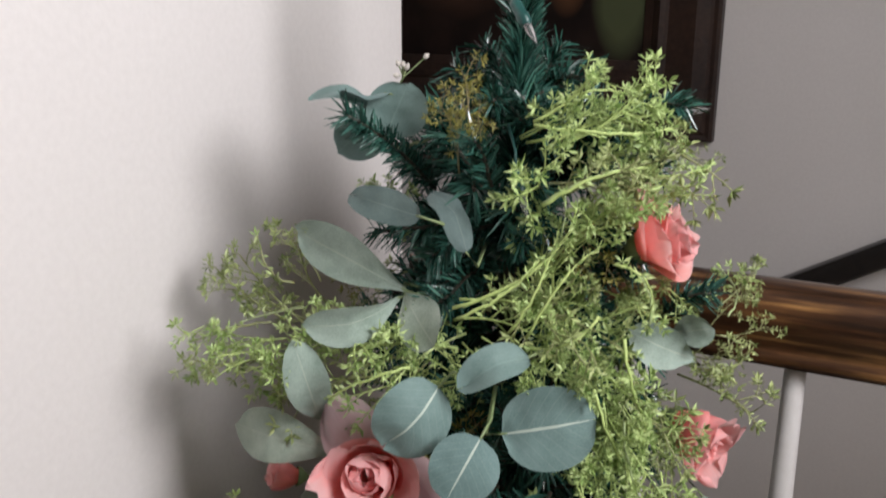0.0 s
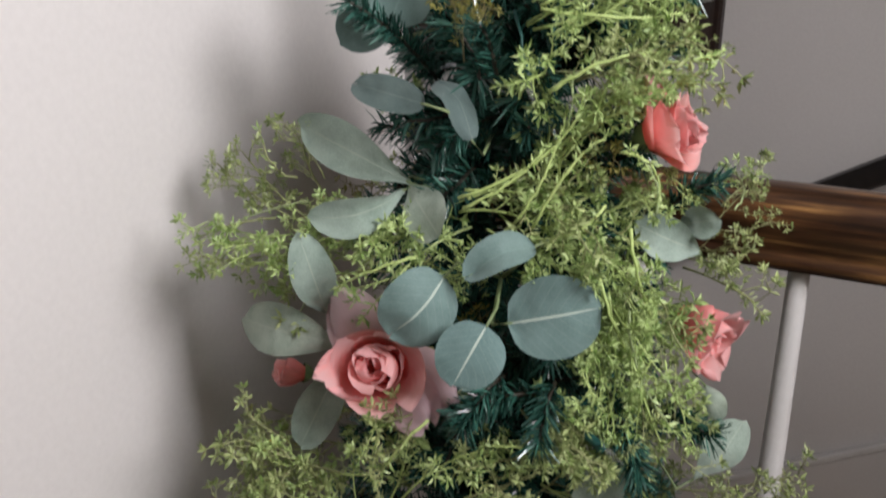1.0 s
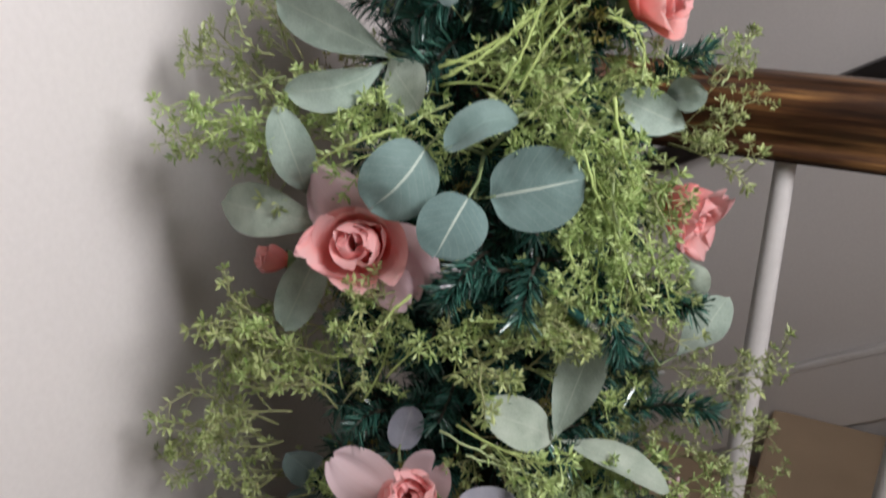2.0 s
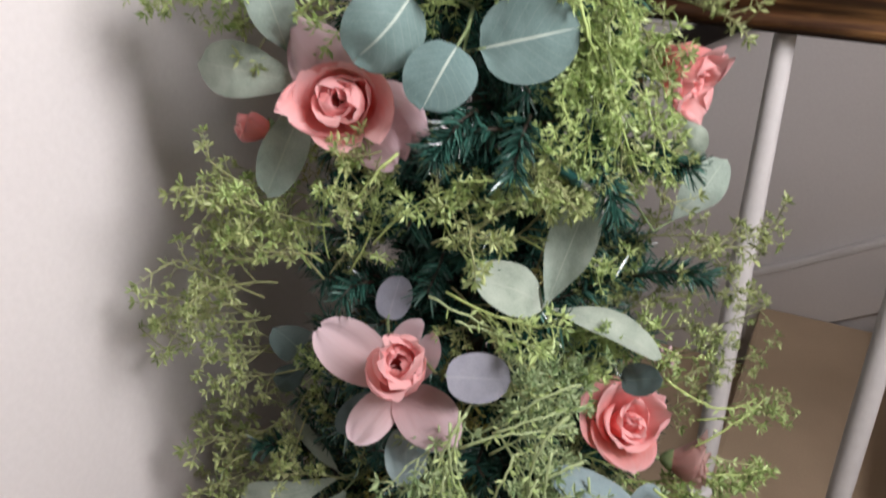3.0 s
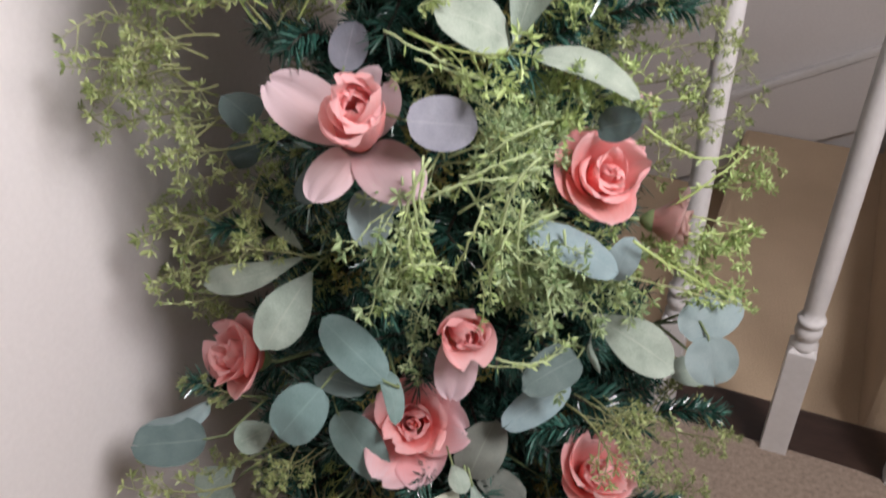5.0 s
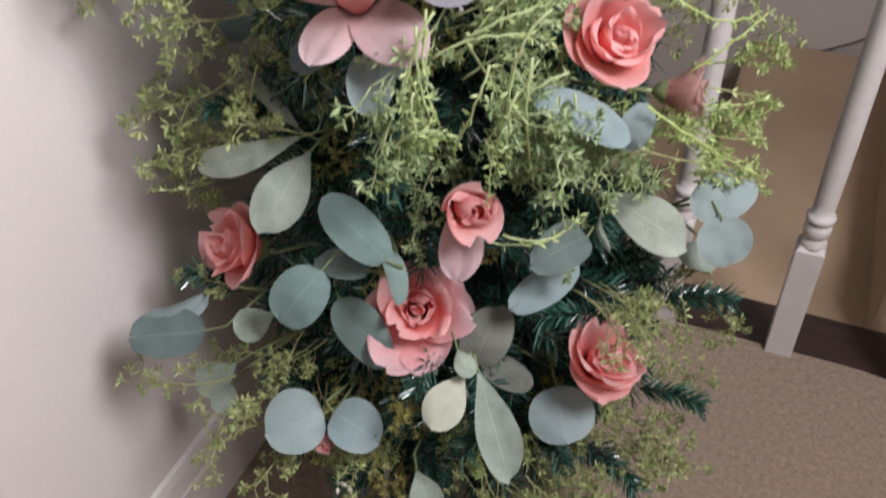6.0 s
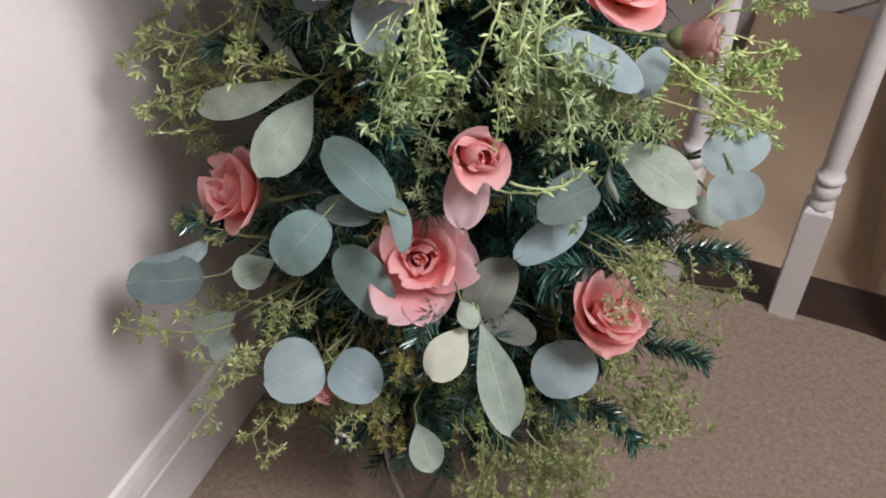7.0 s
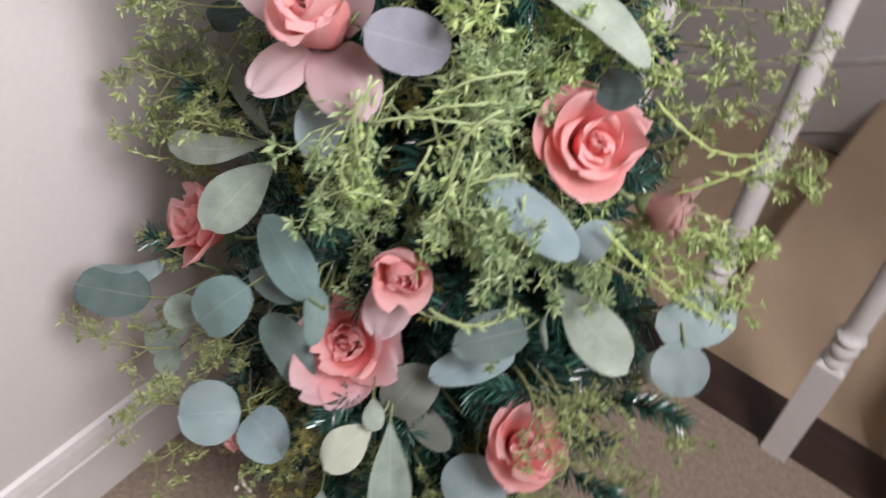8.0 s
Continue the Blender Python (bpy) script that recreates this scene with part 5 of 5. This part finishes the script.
pick((0.081, 0.543, 0.633), (0.159, -0.860, -0.485), 0.077, 3)
pick((0.084, 0.533, 0.606), (0.704, -0.685, -0.186), 0.081, 3)
pick((0.016, 0.532, 0.611), (-0.261, -0.904, -0.338), 0.063, 3)
pick((0.133, 0.543, 0.595), (0.936, -0.346, 0.063), 0.088, 3)
pick((0.123, 0.533, 0.589), (0.914, -0.341, 0.218), 0.084, 3)
pick((0.119, 0.551, 0.579), (0.824, -0.556, 0.108), 0.074, 3)
pick((0.025, 0.543, 0.582), (-0.281, -0.915, -0.290), 0.062, 0)
pick((0.017, 0.544, 0.592), (-0.268, -0.866, -0.423), 0.067, 0)
fill((0.006, 0.545, 0.607), (-0.161, -0.987, -0.010), 0.065, 0)
pick((0.102, 0.522, 0.637), (0.963, 0.269, 0.012), 0.071, 3)
pick((0.102, 0.542, 0.553), (0.921, -0.316, 0.229), 0.066, 3)
pick((0.050, 0.549, 0.691), (0.652, -0.401, 0.644), 0.080, 3)
pick((0.061, 0.512, 0.675), (0.722, -0.133, 0.679), 0.080, 3)
pick((0.060, 0.541, 0.681), (0.612, 0.029, 0.790), 0.079, 3)
pick((0.095, 0.545, 0.644), (0.957, -0.288, -0.026), 0.079, 3)
pick((0.080, 0.527, 0.655), (0.350, -0.902, -0.254), 0.084, 3)
pick((0.093, 0.539, 0.638), (0.020, -0.953, -0.303), 0.070, 3)
pick((0.136, 0.557, 0.686), (0.717, -0.040, 0.696), 0.082, 3)

pick((-0.116, 0.630, 0.705), (-0.912, -0.131, -0.389), 0.088, 1)
pick((-0.114, 0.620, 0.671), (-0.948, -0.148, -0.280), 0.078, 1)
pick((-0.123, 0.630, 0.646), (-0.735, -0.191, -0.650), 0.060, 1)
pick((-0.105, 0.600, 0.655), (-0.632, -0.192, -0.751), 0.060, 1)
pick((-0.124, 0.610, 0.624), (-0.690, -0.099, -0.717), 0.110, 1)
pick((-0.122, 0.600, 0.594), (-0.961, -0.216, -0.175), 0.060, 1)
pick((-0.143, 0.620, 0.565), (-0.892, -0.135, -0.431), 0.085, 1)
pick((-0.072, 0.600, 0.694), (-0.452, -0.199, -0.869), 0.060, 0)
pick((-0.104, 0.580, 0.640), (-0.444, -0.255, -0.859), 0.060, 1)
pick((-0.132, 0.630, 0.688), (-0.914, -0.142, 0.381), 0.081, 1)
pick((-0.126, 0.660, 0.847), (-0.819, -0.190, -0.542), 0.061, 1)
pick((-0.135, 0.640, 0.822), (-0.972, -0.184, -0.149), 0.063, 1)
pick((-0.141, 0.640, 0.790), (-0.626, -0.190, 0.757), 0.061, 1)
pick((-0.097, 0.620, 0.836), (-0.803, -0.216, -0.555), 0.060, 1)

# sprays deeper in the tree and on its far side
for _ in range(150):
    z = pick_rng.uniform(0.22, 1.12)
    a = pick_rng.uniform(0, 2 * math.pi)
    out = Vector((math.cos(a), math.sin(a), 0))
    inner = reach(z) * (0.68 if out.y < 0.2 else 0.85)
    fill(AXIS + out * inner + Vector((0, 0, z)), out + Vector((pick_rng.uniform(-0.7, 0.7), pick_rng.uniform(-0.7, 0.7), pick_rng.uniform(-0.5, 0.5))), pick_rng.uniform(0.055, 0.085), pick_rng.choice((0, 1, 1, 2)))


def join_deep():
    """All the sprays too deep in the tree to tell apart, as one mass."""
    verts, faces, index, base = [], [], [], 0
    for meshes, m, kind in deep:
        for slot, me in [(0, meshes[0])] + [pair for twig in meshes[1] for pair in enumerate(twig)]:
            co = np.empty(len(me.vertices) * 3)
            me.vertices.foreach_get("co", co)
            mat = np.array(m)
            verts.append(co.reshape(-1, 3) @ mat[:3, :3].T + mat[:3, 3])
            faces += [tuple(i + base for i in p.vertices) for p in me.polygons]
            index += [kind * 2 + slot] * len(me.polygons)
            base += len(me.vertices)
    mats = [m for pair in zip(PICK_STEM, PICK) for m in pair]
    ob = new("filler_greenery", mesh("filler_greenery", np.concatenate(verts), faces, mats, smooth=False, index=index))
    tagged(ob, "mass of green and olive filler greenery inside the tree", "greenery", kind="stuff")


# the thick skirt of greenery just above the floor
for _ in range(60):
    z = pick_rng.uniform(0.14, 0.3)
    a = pick_rng.uniform(0, 2 * math.pi)
    out = Vector((math.cos(a), math.sin(a), 0))
    fill(AXIS + out * reach(z) * pick_rng.uniform(0.6, 0.95) + Vector((0, 0, z)), out + Vector((pick_rng.uniform(-0.8, 0.8), pick_rng.uniform(-0.8, 0.8), pick_rng.uniform(-0.6, 0.2))), pick_rng.uniform(0.05, 0.08), pick_rng.choice((1, 1, 2)))


# ---- pine tips, lights, seeds and cord ----
tip_rng = random.Random(31)


def tip_branch(base, tip):
    base, tip = Vector(base), Vector(tip)
    d = tip - base
    path = [base + d * i / 5 + Vector((0, 0, 0.006 * math.sin(i * 0.63))) - AXIS for i in range(6)]
    vs, fs = tube(path, [0.0018, 0.0017, 0.0016, 0.0014, 0.0012, 0.0008], 5)
    ob = part("branch", mesh("branch", vs, fs, WIRE), tree)
    out = ([], [])
    add_needles(out, path, tip_rng, 3400, 0.019, 0.85)
    tagged(part("needles", mesh("needles", *out, NEEDLE, smooth=False), ob), kind="stuff")


def tendril(a, b, c, kind=3, thick=0.0009):
    """A long thin bare stem that arches over the tree, with leaflets at its end."""
    a, b, c = Vector(a), Vector(b), Vector(c)
    pts = [(a * (1 - t) ** 2 + b * (2 * t * (1 - t)) + c * t * t) - a for t in [i / 12 for i in range(13)]]
    for p in pts[1:]:
        p += Vector([tip_rng.uniform(-1, 1) for _ in range(3)]) * 0.0008
    vs, fs = tube(pts, [thick * (1 - 0.45 * i / 12) for i in range(13)], 6)
    ob = new("trailing_stem", mesh("trailing_stem", vs, fs, PICK_STEM[kind]))
    ob.location = a
    tagged(ob, "long pale green trailing stem arching over the greenery", "greenery", "trailing stems")
    lv, lf = [], []
    for i in (2, 4, 5, 7, 8, 9, 10, 11, 12, 12, 12):
        for _ in range(2):
            way = Vector([tip_rng.uniform(-1, 1) for _ in range(3)]).normalized() + (pts[i] - pts[i - 1]).normalized() * 0.7
            L = tip_rng.uniform(0.005, 0.009)
            way.normalize()
            side = way.orthogonal().normalized() * L * 0.14
            k = len(lv)
            lv += [pts[i], pts[i] + way * L * 0.5 + side, pts[i] + way * L, pts[i] + way * L * 0.5 - side]
            lf.append((k, k + 1, k + 2, k + 3))
    tagged(part("foliage", mesh("foliage", lv, lf, PICK[0], smooth=False), ob), kind="stuff")


SOCKET = two_scale("dark_green_plastic", (0.008, 0.05, 0.045), (0.02, 0.085, 0.075), 40.0, 300.0, 0.35)
GLASS, _n, _l, _b = nodes_of("clear_bulb_glass", 0.05, Transmission_Weight=0.9, IOR=1.45)
BUD = two_scale("pale_bud", (0.45, 0.42, 0.37), (0.62, 0.58, 0.53), 80.0, 500.0, 0.7)
PINK_BUD = two_scale("dusty_pink_bud", (0.4, 0.27, 0.27), (0.55, 0.4, 0.4), 80.0, 500.0, 0.7)
CORD = two_scale("grey_green_cord", (0.16, 0.16, 0.14), (0.26, 0.26, 0.23), 30.0, 300.0, 0.5)


def mini_light(at, way):
    way = Vector(way).normalized()
    ob = new("mini_light")
    ob.matrix_basis = Matrix.Translation(at) @ way.to_track_quat("Z", "Y").to_matrix().to_4x4()
    tagged(ob, "unlit clear mini light in a dark green socket", "light bulb", "mini lights")
    vs, fs = lathe([(0.0005, -0.014), (0.0036, -0.013), (0.0042, -0.009), (0.0038, -0.002), (0.0046, 0.0), (0.0044, 0.006), (0.0028, 0.0075)], 12)
    part("socket", mesh("socket", vs, fs, SOCKET), ob)
    vs, fs = lathe([(0.0026, 0.006), (0.0027, 0.011), (0.0024, 0.016), (0.0013, 0.02), (0.0003, 0.0235)], 12)
    part("bulb", mesh("bulb", vs, fs, GLASS), ob, "clear pointed glass bulb")
    vs, fs = tube([(0, 0, -0.012), (0.002, 0.004, -0.025), (0.006, -0.004, -0.05)], [0.0011] * 3, 6)
    part("lead_wire", mesh("lead_wire", vs, fs, SOCKET), ob)


def seed_sprig(base, tip, label):
    base, tip = Vector(base), Vector(tip)
    d = tip - base
    ob = tagged(empty("seed_sprig", base), label, "seed sprig")
    pink = "pink" in label
    for k in range(9 if pink else 5):
        side = Vector([tip_rng.uniform(-1, 1) for _ in range(3)]) * d.length * 0.4
        end = d * tip_rng.uniform(0.75, 1.1) + side
        vs, fs = tube([Vector(), d * 0.5, end], [0.0009, 0.0007, 0.0005], 5)
        part("stalk", mesh("stalk", vs, fs, STEM), ob)
        r = 0.0021
        prof = [(0.0002, -r), (r * 0.7, -r * 0.7), (r, 0.0), (r * 0.75, r * 0.9), (r * 0.3, r * 1.5), (0.0002, r * 1.7)]
        vs, fs = lathe(prof, 8)
        part("bud", mesh("bud", vs, fs, PINK_BUD if pink else BUD), ob, m=Matrix.Translation(end) @ (end - d * 0.5).to_track_quat("Z", "Y").to_matrix().to_4x4())


def power_cord(points):
    pts = [Vector(p) for p in points]
    fine = []
    for i in range(len(pts) - 1):
        for k in range(4):
            fine.append(pts[i].lerp(pts[i + 1], k / 4))
    low = pts[-1]
    fine += [low, Vector((low.x + 0.01, low.y + 0.02, 0.02)), Vector((low.x + 0.04, low.y + 0.08, 0.004)), Vector((low.x + 0.12, low.y + 0.2, 0.004))]
    vs, fs = tube(fine, [0.0026] * len(fine), 8)
    tagged(new("power_cord", mesh("power_cord", vs, fs, CORD)), "thin grey green light cord hanging from the tree", "cord")


tip_branch((-0.005, 0.687, 1.125), (-0.068, 0.627, 1.190))
tip_branch((0.140, 0.659, 1.140), (0.159, 0.636, 1.151))
tip_branch((0.151, 0.683, 1.184), (0.182, 0.660, 1.193))
tip_branch((0.042, 0.641, 1.107), (-0.009, 0.612, 1.088))
tip_branch((0.035, 0.616, 1.141), (0.022, 0.599, 1.176))
tip_branch((0.048, 0.615, 1.121), (0.069, 0.595, 1.145))
tip_branch((0.118, 0.632, 1.066), (0.137, 0.606, 1.086))
tip_branch((0.167, 0.634, 1.038), (0.198, 0.615, 1.063))
tip_branch((0.042, 0.568, 0.932), (0.012, 0.532, 0.910))
tip_branch((0.126, 0.610, 0.886), (0.191, 0.550, 0.894))
tip_branch((0.115, 0.585, 0.923), (0.139, 0.534, 0.867))
tip_branch((0.079, 0.566, 0.928), (0.064, 0.528, 0.899))
tip_branch((0.170, 0.586, 0.784), (0.222, 0.562, 0.795))
tip_branch((0.150, 0.615, 0.864), (0.209, 0.591, 0.870))
tip_branch((-0.037, 0.598, 0.776), (-0.062, 0.571, 0.777))
tip_branch((0.065, 0.569, 0.917), (0.009, 0.540, 0.913))
tip_branch((0.225, 0.525, 0.292), (0.277, 0.494, 0.298))
tip_branch((0.176, 0.484, 0.252), (0.205, 0.442, 0.246))
tip_branch((-0.007, 0.518, 0.360), (-0.020, 0.459, 0.353))
tip_branch((0.064, 0.493, 0.357), (0.053, 0.443, 0.340))
tip_branch((0.184, 0.520, 0.405), (0.119, 0.508, 0.425))
tip_branch((-0.002, 0.504, 0.266), (0.015, 0.464, 0.258))
tip_branch((-0.102, 0.614, 0.584), (-0.147, 0.600, 0.604))
tip_branch((0.241, 0.551, 0.387), (0.298, 0.530, 0.405))
tip_branch((0.024, 0.493, 0.407), (0.002, 0.454, 0.402))
tip_branch((-0.028, 0.532, 0.585), (-0.003, 0.498, 0.587))
tip_branch((-0.156, 0.593, 0.404), (-0.200, 0.583, 0.440))
tip_branch((0.119, 0.489, 0.279), (0.135, 0.454, 0.280))
mini_light((0.052, 0.598, 1.258), (0.384, -0.538, -0.750))
mini_light((0.183, 0.688, 1.186), (0.952, -0.252, 0.173))
mini_light((0.053, 0.595, 1.145), (0.212, -0.539, -0.815))
mini_light((0.109, 0.546, 0.889), (0.687, -0.669, -0.285))
seed_sprig((-0.035, 0.665, 1.202), (-0.023, 0.666, 1.225), "pale grey seed sprig with white bud tips")
seed_sprig((0.189, 0.558, 0.700), (0.197, 0.565, 0.722), "dusty pink seed cluster on a fine stem")
seed_sprig((-0.081, 0.450, 0.296), (-0.070, 0.440, 0.293), "cream bud cluster on a fine stem")
tendril((0.007, 0.527, 0.807), (0.050, 0.524, 0.781), (0.095, 0.532, 0.751))
tendril((0.026, 0.524, 0.787), (0.055, 0.525, 0.776), (0.091, 0.531, 0.755))
tendril((0.029, 0.500, 0.714), (0.022, 0.487, 0.684), (0.031, 0.484, 0.654))
tendril((0.013, 0.498, 0.712), (0.017, 0.489, 0.673), (0.017, 0.486, 0.632))
tendril((0.085, 0.491, 0.687), (0.076, 0.484, 0.652), (0.081, 0.482, 0.608))
tendril((0.102, 0.494, 0.689), (0.085, 0.488, 0.658), (0.072, 0.482, 0.631))
tendril((-0.215, 0.684, 0.496), (-0.210, 0.677, 0.456), (-0.177, 0.644, 0.506))
tendril((0.065, 0.479, 0.546), (0.109, 0.475, 0.526), (0.137, 0.489, 0.556))
tendril((0.147, 0.494, 0.572), (0.152, 0.499, 0.594), (0.168, 0.509, 0.601))
tendril((0.017, 0.490, 0.682), (0.020, 0.487, 0.654), (0.026, 0.482, 0.639))
tendril((0.065, 0.482, 0.636), (0.071, 0.480, 0.614), (0.065, 0.479, 0.585))
tendril((-0.213, 0.684, 0.500), (-0.201, 0.678, 0.546), (-0.179, 0.684, 0.547))
tendril((-0.234, 0.674, 0.473), (-0.199, 0.685, 0.502), (-0.159, 0.626, 0.524))
tendril((-0.098, 0.484, 0.355), (-0.078, 0.461, 0.324), (-0.055, 0.452, 0.304))
tendril((0.238, 0.506, 0.441), (0.256, 0.520, 0.398), (0.275, 0.555, 0.324))
tendril((-0.101, 0.621, 1.048), (-0.159, 0.670, 1.024), (-0.192, 0.646, 1.007))
tendril((0.068, 0.583, 1.136), (0.101, 0.583, 1.160), (0.154, 0.641, 1.154))
tendril((0.225, 0.654, 1.032), (0.253, 0.691, 1.039), (0.226, 0.684, 1.060))
tendril((0.144, 0.575, 1.053), (0.150, 0.583, 1.081), (0.122, 0.573, 1.098))
tendril((0.069, 0.580, 1.090), (0.087, 0.580, 1.117), (0.083, 0.582, 1.142))
tendril((0.127, 0.558, 0.988), (0.124, 0.532, 0.949), (0.157, 0.541, 0.909))
tendril((0.150, 0.629, 1.148), (0.176, 0.651, 1.148), (0.214, 0.695, 1.145))
tendril((0.008, 0.575, 1.064), (0.082, 0.563, 1.091), (0.091, 0.583, 1.132), 0, 0.0014)
tendril((0.067, 0.575, 1.136), (0.098, 0.563, 1.163), (0.137, 0.583, 1.161), 0, 0.0015)
tendril((0.011, 0.570, 1.058), (0.045, 0.558, 1.076), (0.071, 0.578, 1.102), 0, 0.0013)
tendril((0.105, 0.560, 1.011), (0.114, 0.548, 0.974), (0.143, 0.568, 0.933), 0, 0.0013)
tendril((0.126, 0.570, 1.044), (0.127, 0.558, 1.016), (0.151, 0.578, 0.968), 0, 0.0014)
tendril((-0.021, 0.565, 1.024), (-0.053, 0.553, 1.021), (-0.079, 0.573, 0.997), 0, 0.0013)
tendril((0.062, 0.600, 1.189), (0.096, 0.588, 1.208), (0.104, 0.608, 1.228), 0, 0.0013)
tendril((0.062, 0.600, 1.187), (0.116, 0.588, 1.178), (0.158, 0.608, 1.184), 0, 0.0014)
tendril((0.076, 0.610, 1.198), (0.104, 0.598, 1.218), (0.132, 0.618, 1.205), 0, 0.0012)
tendril((0.059, 0.575, 1.042), (0.082, 0.563, 1.098), (0.108, 0.583, 1.105), 0, 0.0012)
tendril((0.047, 0.575, 1.046), (0.068, 0.563, 1.079), (0.080, 0.583, 1.121), 0, 0.0012)
tendril((0.143, 0.600, 1.153), (0.167, 0.588, 1.153), (0.187, 0.608, 1.159), 0, 0.0011)
tendril((-0.133, 0.655, 1.024), (-0.166, 0.643, 1.026), (-0.197, 0.663, 1.004), 1, 0.0011)
tendril((-0.115, 0.660, 1.055), (-0.135, 0.648, 1.059), (-0.144, 0.668, 1.090), 1, 0.0011)
tendril((0.107, 0.565, 1.062), (0.091, 0.553, 1.042), (0.063, 0.573, 1.034), 0, 0.0012)
tendril((0.117, 0.570, 1.097), (0.145, 0.558, 1.096), (0.145, 0.578, 1.058), 0, 0.0011)
tendril((-0.108, 0.600, 0.814), (-0.135, 0.588, 0.792), (-0.163, 0.608, 0.802), 1, 0.0012)
tendril((-0.147, 0.600, 0.756), (-0.187, 0.588, 0.766), (-0.234, 0.608, 0.766), 1, 0.0011)
tendril((-0.012, 0.535, 0.915), (-0.034, 0.523, 0.902), (-0.045, 0.543, 0.869), 0, 0.0013)
tendril((0.092, 0.535, 0.882), (0.057, 0.523, 0.902), (0.028, 0.543, 0.889), 0, 0.0012)
tendril((0.108, 0.535, 0.875), (0.068, 0.523, 0.890), (0.044, 0.543, 0.870), 0, 0.0011)
tendril((0.115, 0.490, 0.753), (0.074, 0.478, 0.754), (0.049, 0.498, 0.693), 3, 0.0011)
tendril((0.085, 0.485, 0.702), (0.076, 0.473, 0.670), (0.083, 0.493, 0.603), 3, 0.0010)
tendril((0.028, 0.485, 0.736), (0.023, 0.473, 0.695), (0.014, 0.493, 0.637), 3, 0.0010)
tendril((0.112, 0.485, 0.722), (0.090, 0.473, 0.728), (0.070, 0.493, 0.675), 3, 0.0010)
tendril((0.195, 0.550, 0.711), (0.238, 0.538, 0.673), (0.275, 0.558, 0.679), 0, 0.0011)
tendril((0.213, 0.560, 0.620), (0.257, 0.548, 0.628), (0.310, 0.568, 0.590), 1, 0.0011)
tendril((0.167, 0.520, 0.599), (0.221, 0.508, 0.587), (0.291, 0.528, 0.543), 1, 0.0011)
tendril((0.017, 0.475, 0.683), (0.010, 0.463, 0.670), (0.022, 0.483, 0.632), 3, 0.0010)
tendril((0.086, 0.475, 0.678), (0.070, 0.463, 0.657), (0.073, 0.483, 0.612), 3, 0.0010)
tendril((0.021, 0.485, 0.725), (0.017, 0.473, 0.685), (0.031, 0.493, 0.636), 3, 0.0013)
tendril((0.033, 0.485, 0.734), (0.012, 0.473, 0.711), (0.008, 0.493, 0.649), 3, 0.0012)
tendril((0.106, 0.480, 0.733), (0.081, 0.468, 0.724), (0.077, 0.488, 0.648), 3, 0.0013)
tendril((0.095, 0.480, 0.700), (0.087, 0.468, 0.664), (0.099, 0.488, 0.601), 3, 0.0012)
tendril((0.052, 0.485, 0.714), (0.082, 0.473, 0.739), (0.120, 0.493, 0.732), 3, 0.0012)
tendril((0.028, 0.485, 0.700), (0.063, 0.473, 0.731), (0.109, 0.493, 0.704), 3, 0.0012)
tendril((0.121, 0.485, 0.684), (0.083, 0.473, 0.681), (0.065, 0.493, 0.622), 3, 0.0011)
tendril((0.067, 0.480, 0.697), (0.058, 0.468, 0.671), (0.043, 0.488, 0.628), 3, 0.0011)
tendril((0.001, 0.480, 0.638), (0.026, 0.468, 0.668), (0.043, 0.488, 0.634), 3, 0.0012)
tendril((0.077, 0.475, 0.554), (0.111, 0.463, 0.544), (0.132, 0.483, 0.553), 3, 0.0012)
tendril((0.127, 0.490, 0.664), (0.131, 0.478, 0.630), (0.115, 0.498, 0.584), 3, 0.0011)
tendril((0.179, 0.490, 0.650), (0.213, 0.478, 0.624), (0.281, 0.498, 0.571), 0, 0.0012)
tendril((0.222, 0.550, 0.633), (0.251, 0.538, 0.663), (0.282, 0.558, 0.679), 0, 0.0012)
tendril((0.235, 0.550, 0.609), (0.264, 0.538, 0.610), (0.300, 0.558, 0.604), 0, 0.0011)
tendril((-0.157, 0.600, 0.596), (-0.184, 0.588, 0.595), (-0.186, 0.608, 0.539), 1, 0.0011)
tendril((-0.158, 0.600, 0.530), (-0.187, 0.588, 0.529), (-0.216, 0.608, 0.520), 1, 0.0010)
tendril((-0.100, 0.600, 0.809), (-0.133, 0.588, 0.794), (-0.160, 0.608, 0.804), 1, 0.0012)
power_cord([(-0.032, 0.500, 0.237), (-0.038, 0.500, 0.203), (-0.037, 0.500, 0.161), (-0.034, 0.500, 0.121), (-0.026, 0.500, 0.079), (-0.014, 0.500, 0.026)])
join_deep()
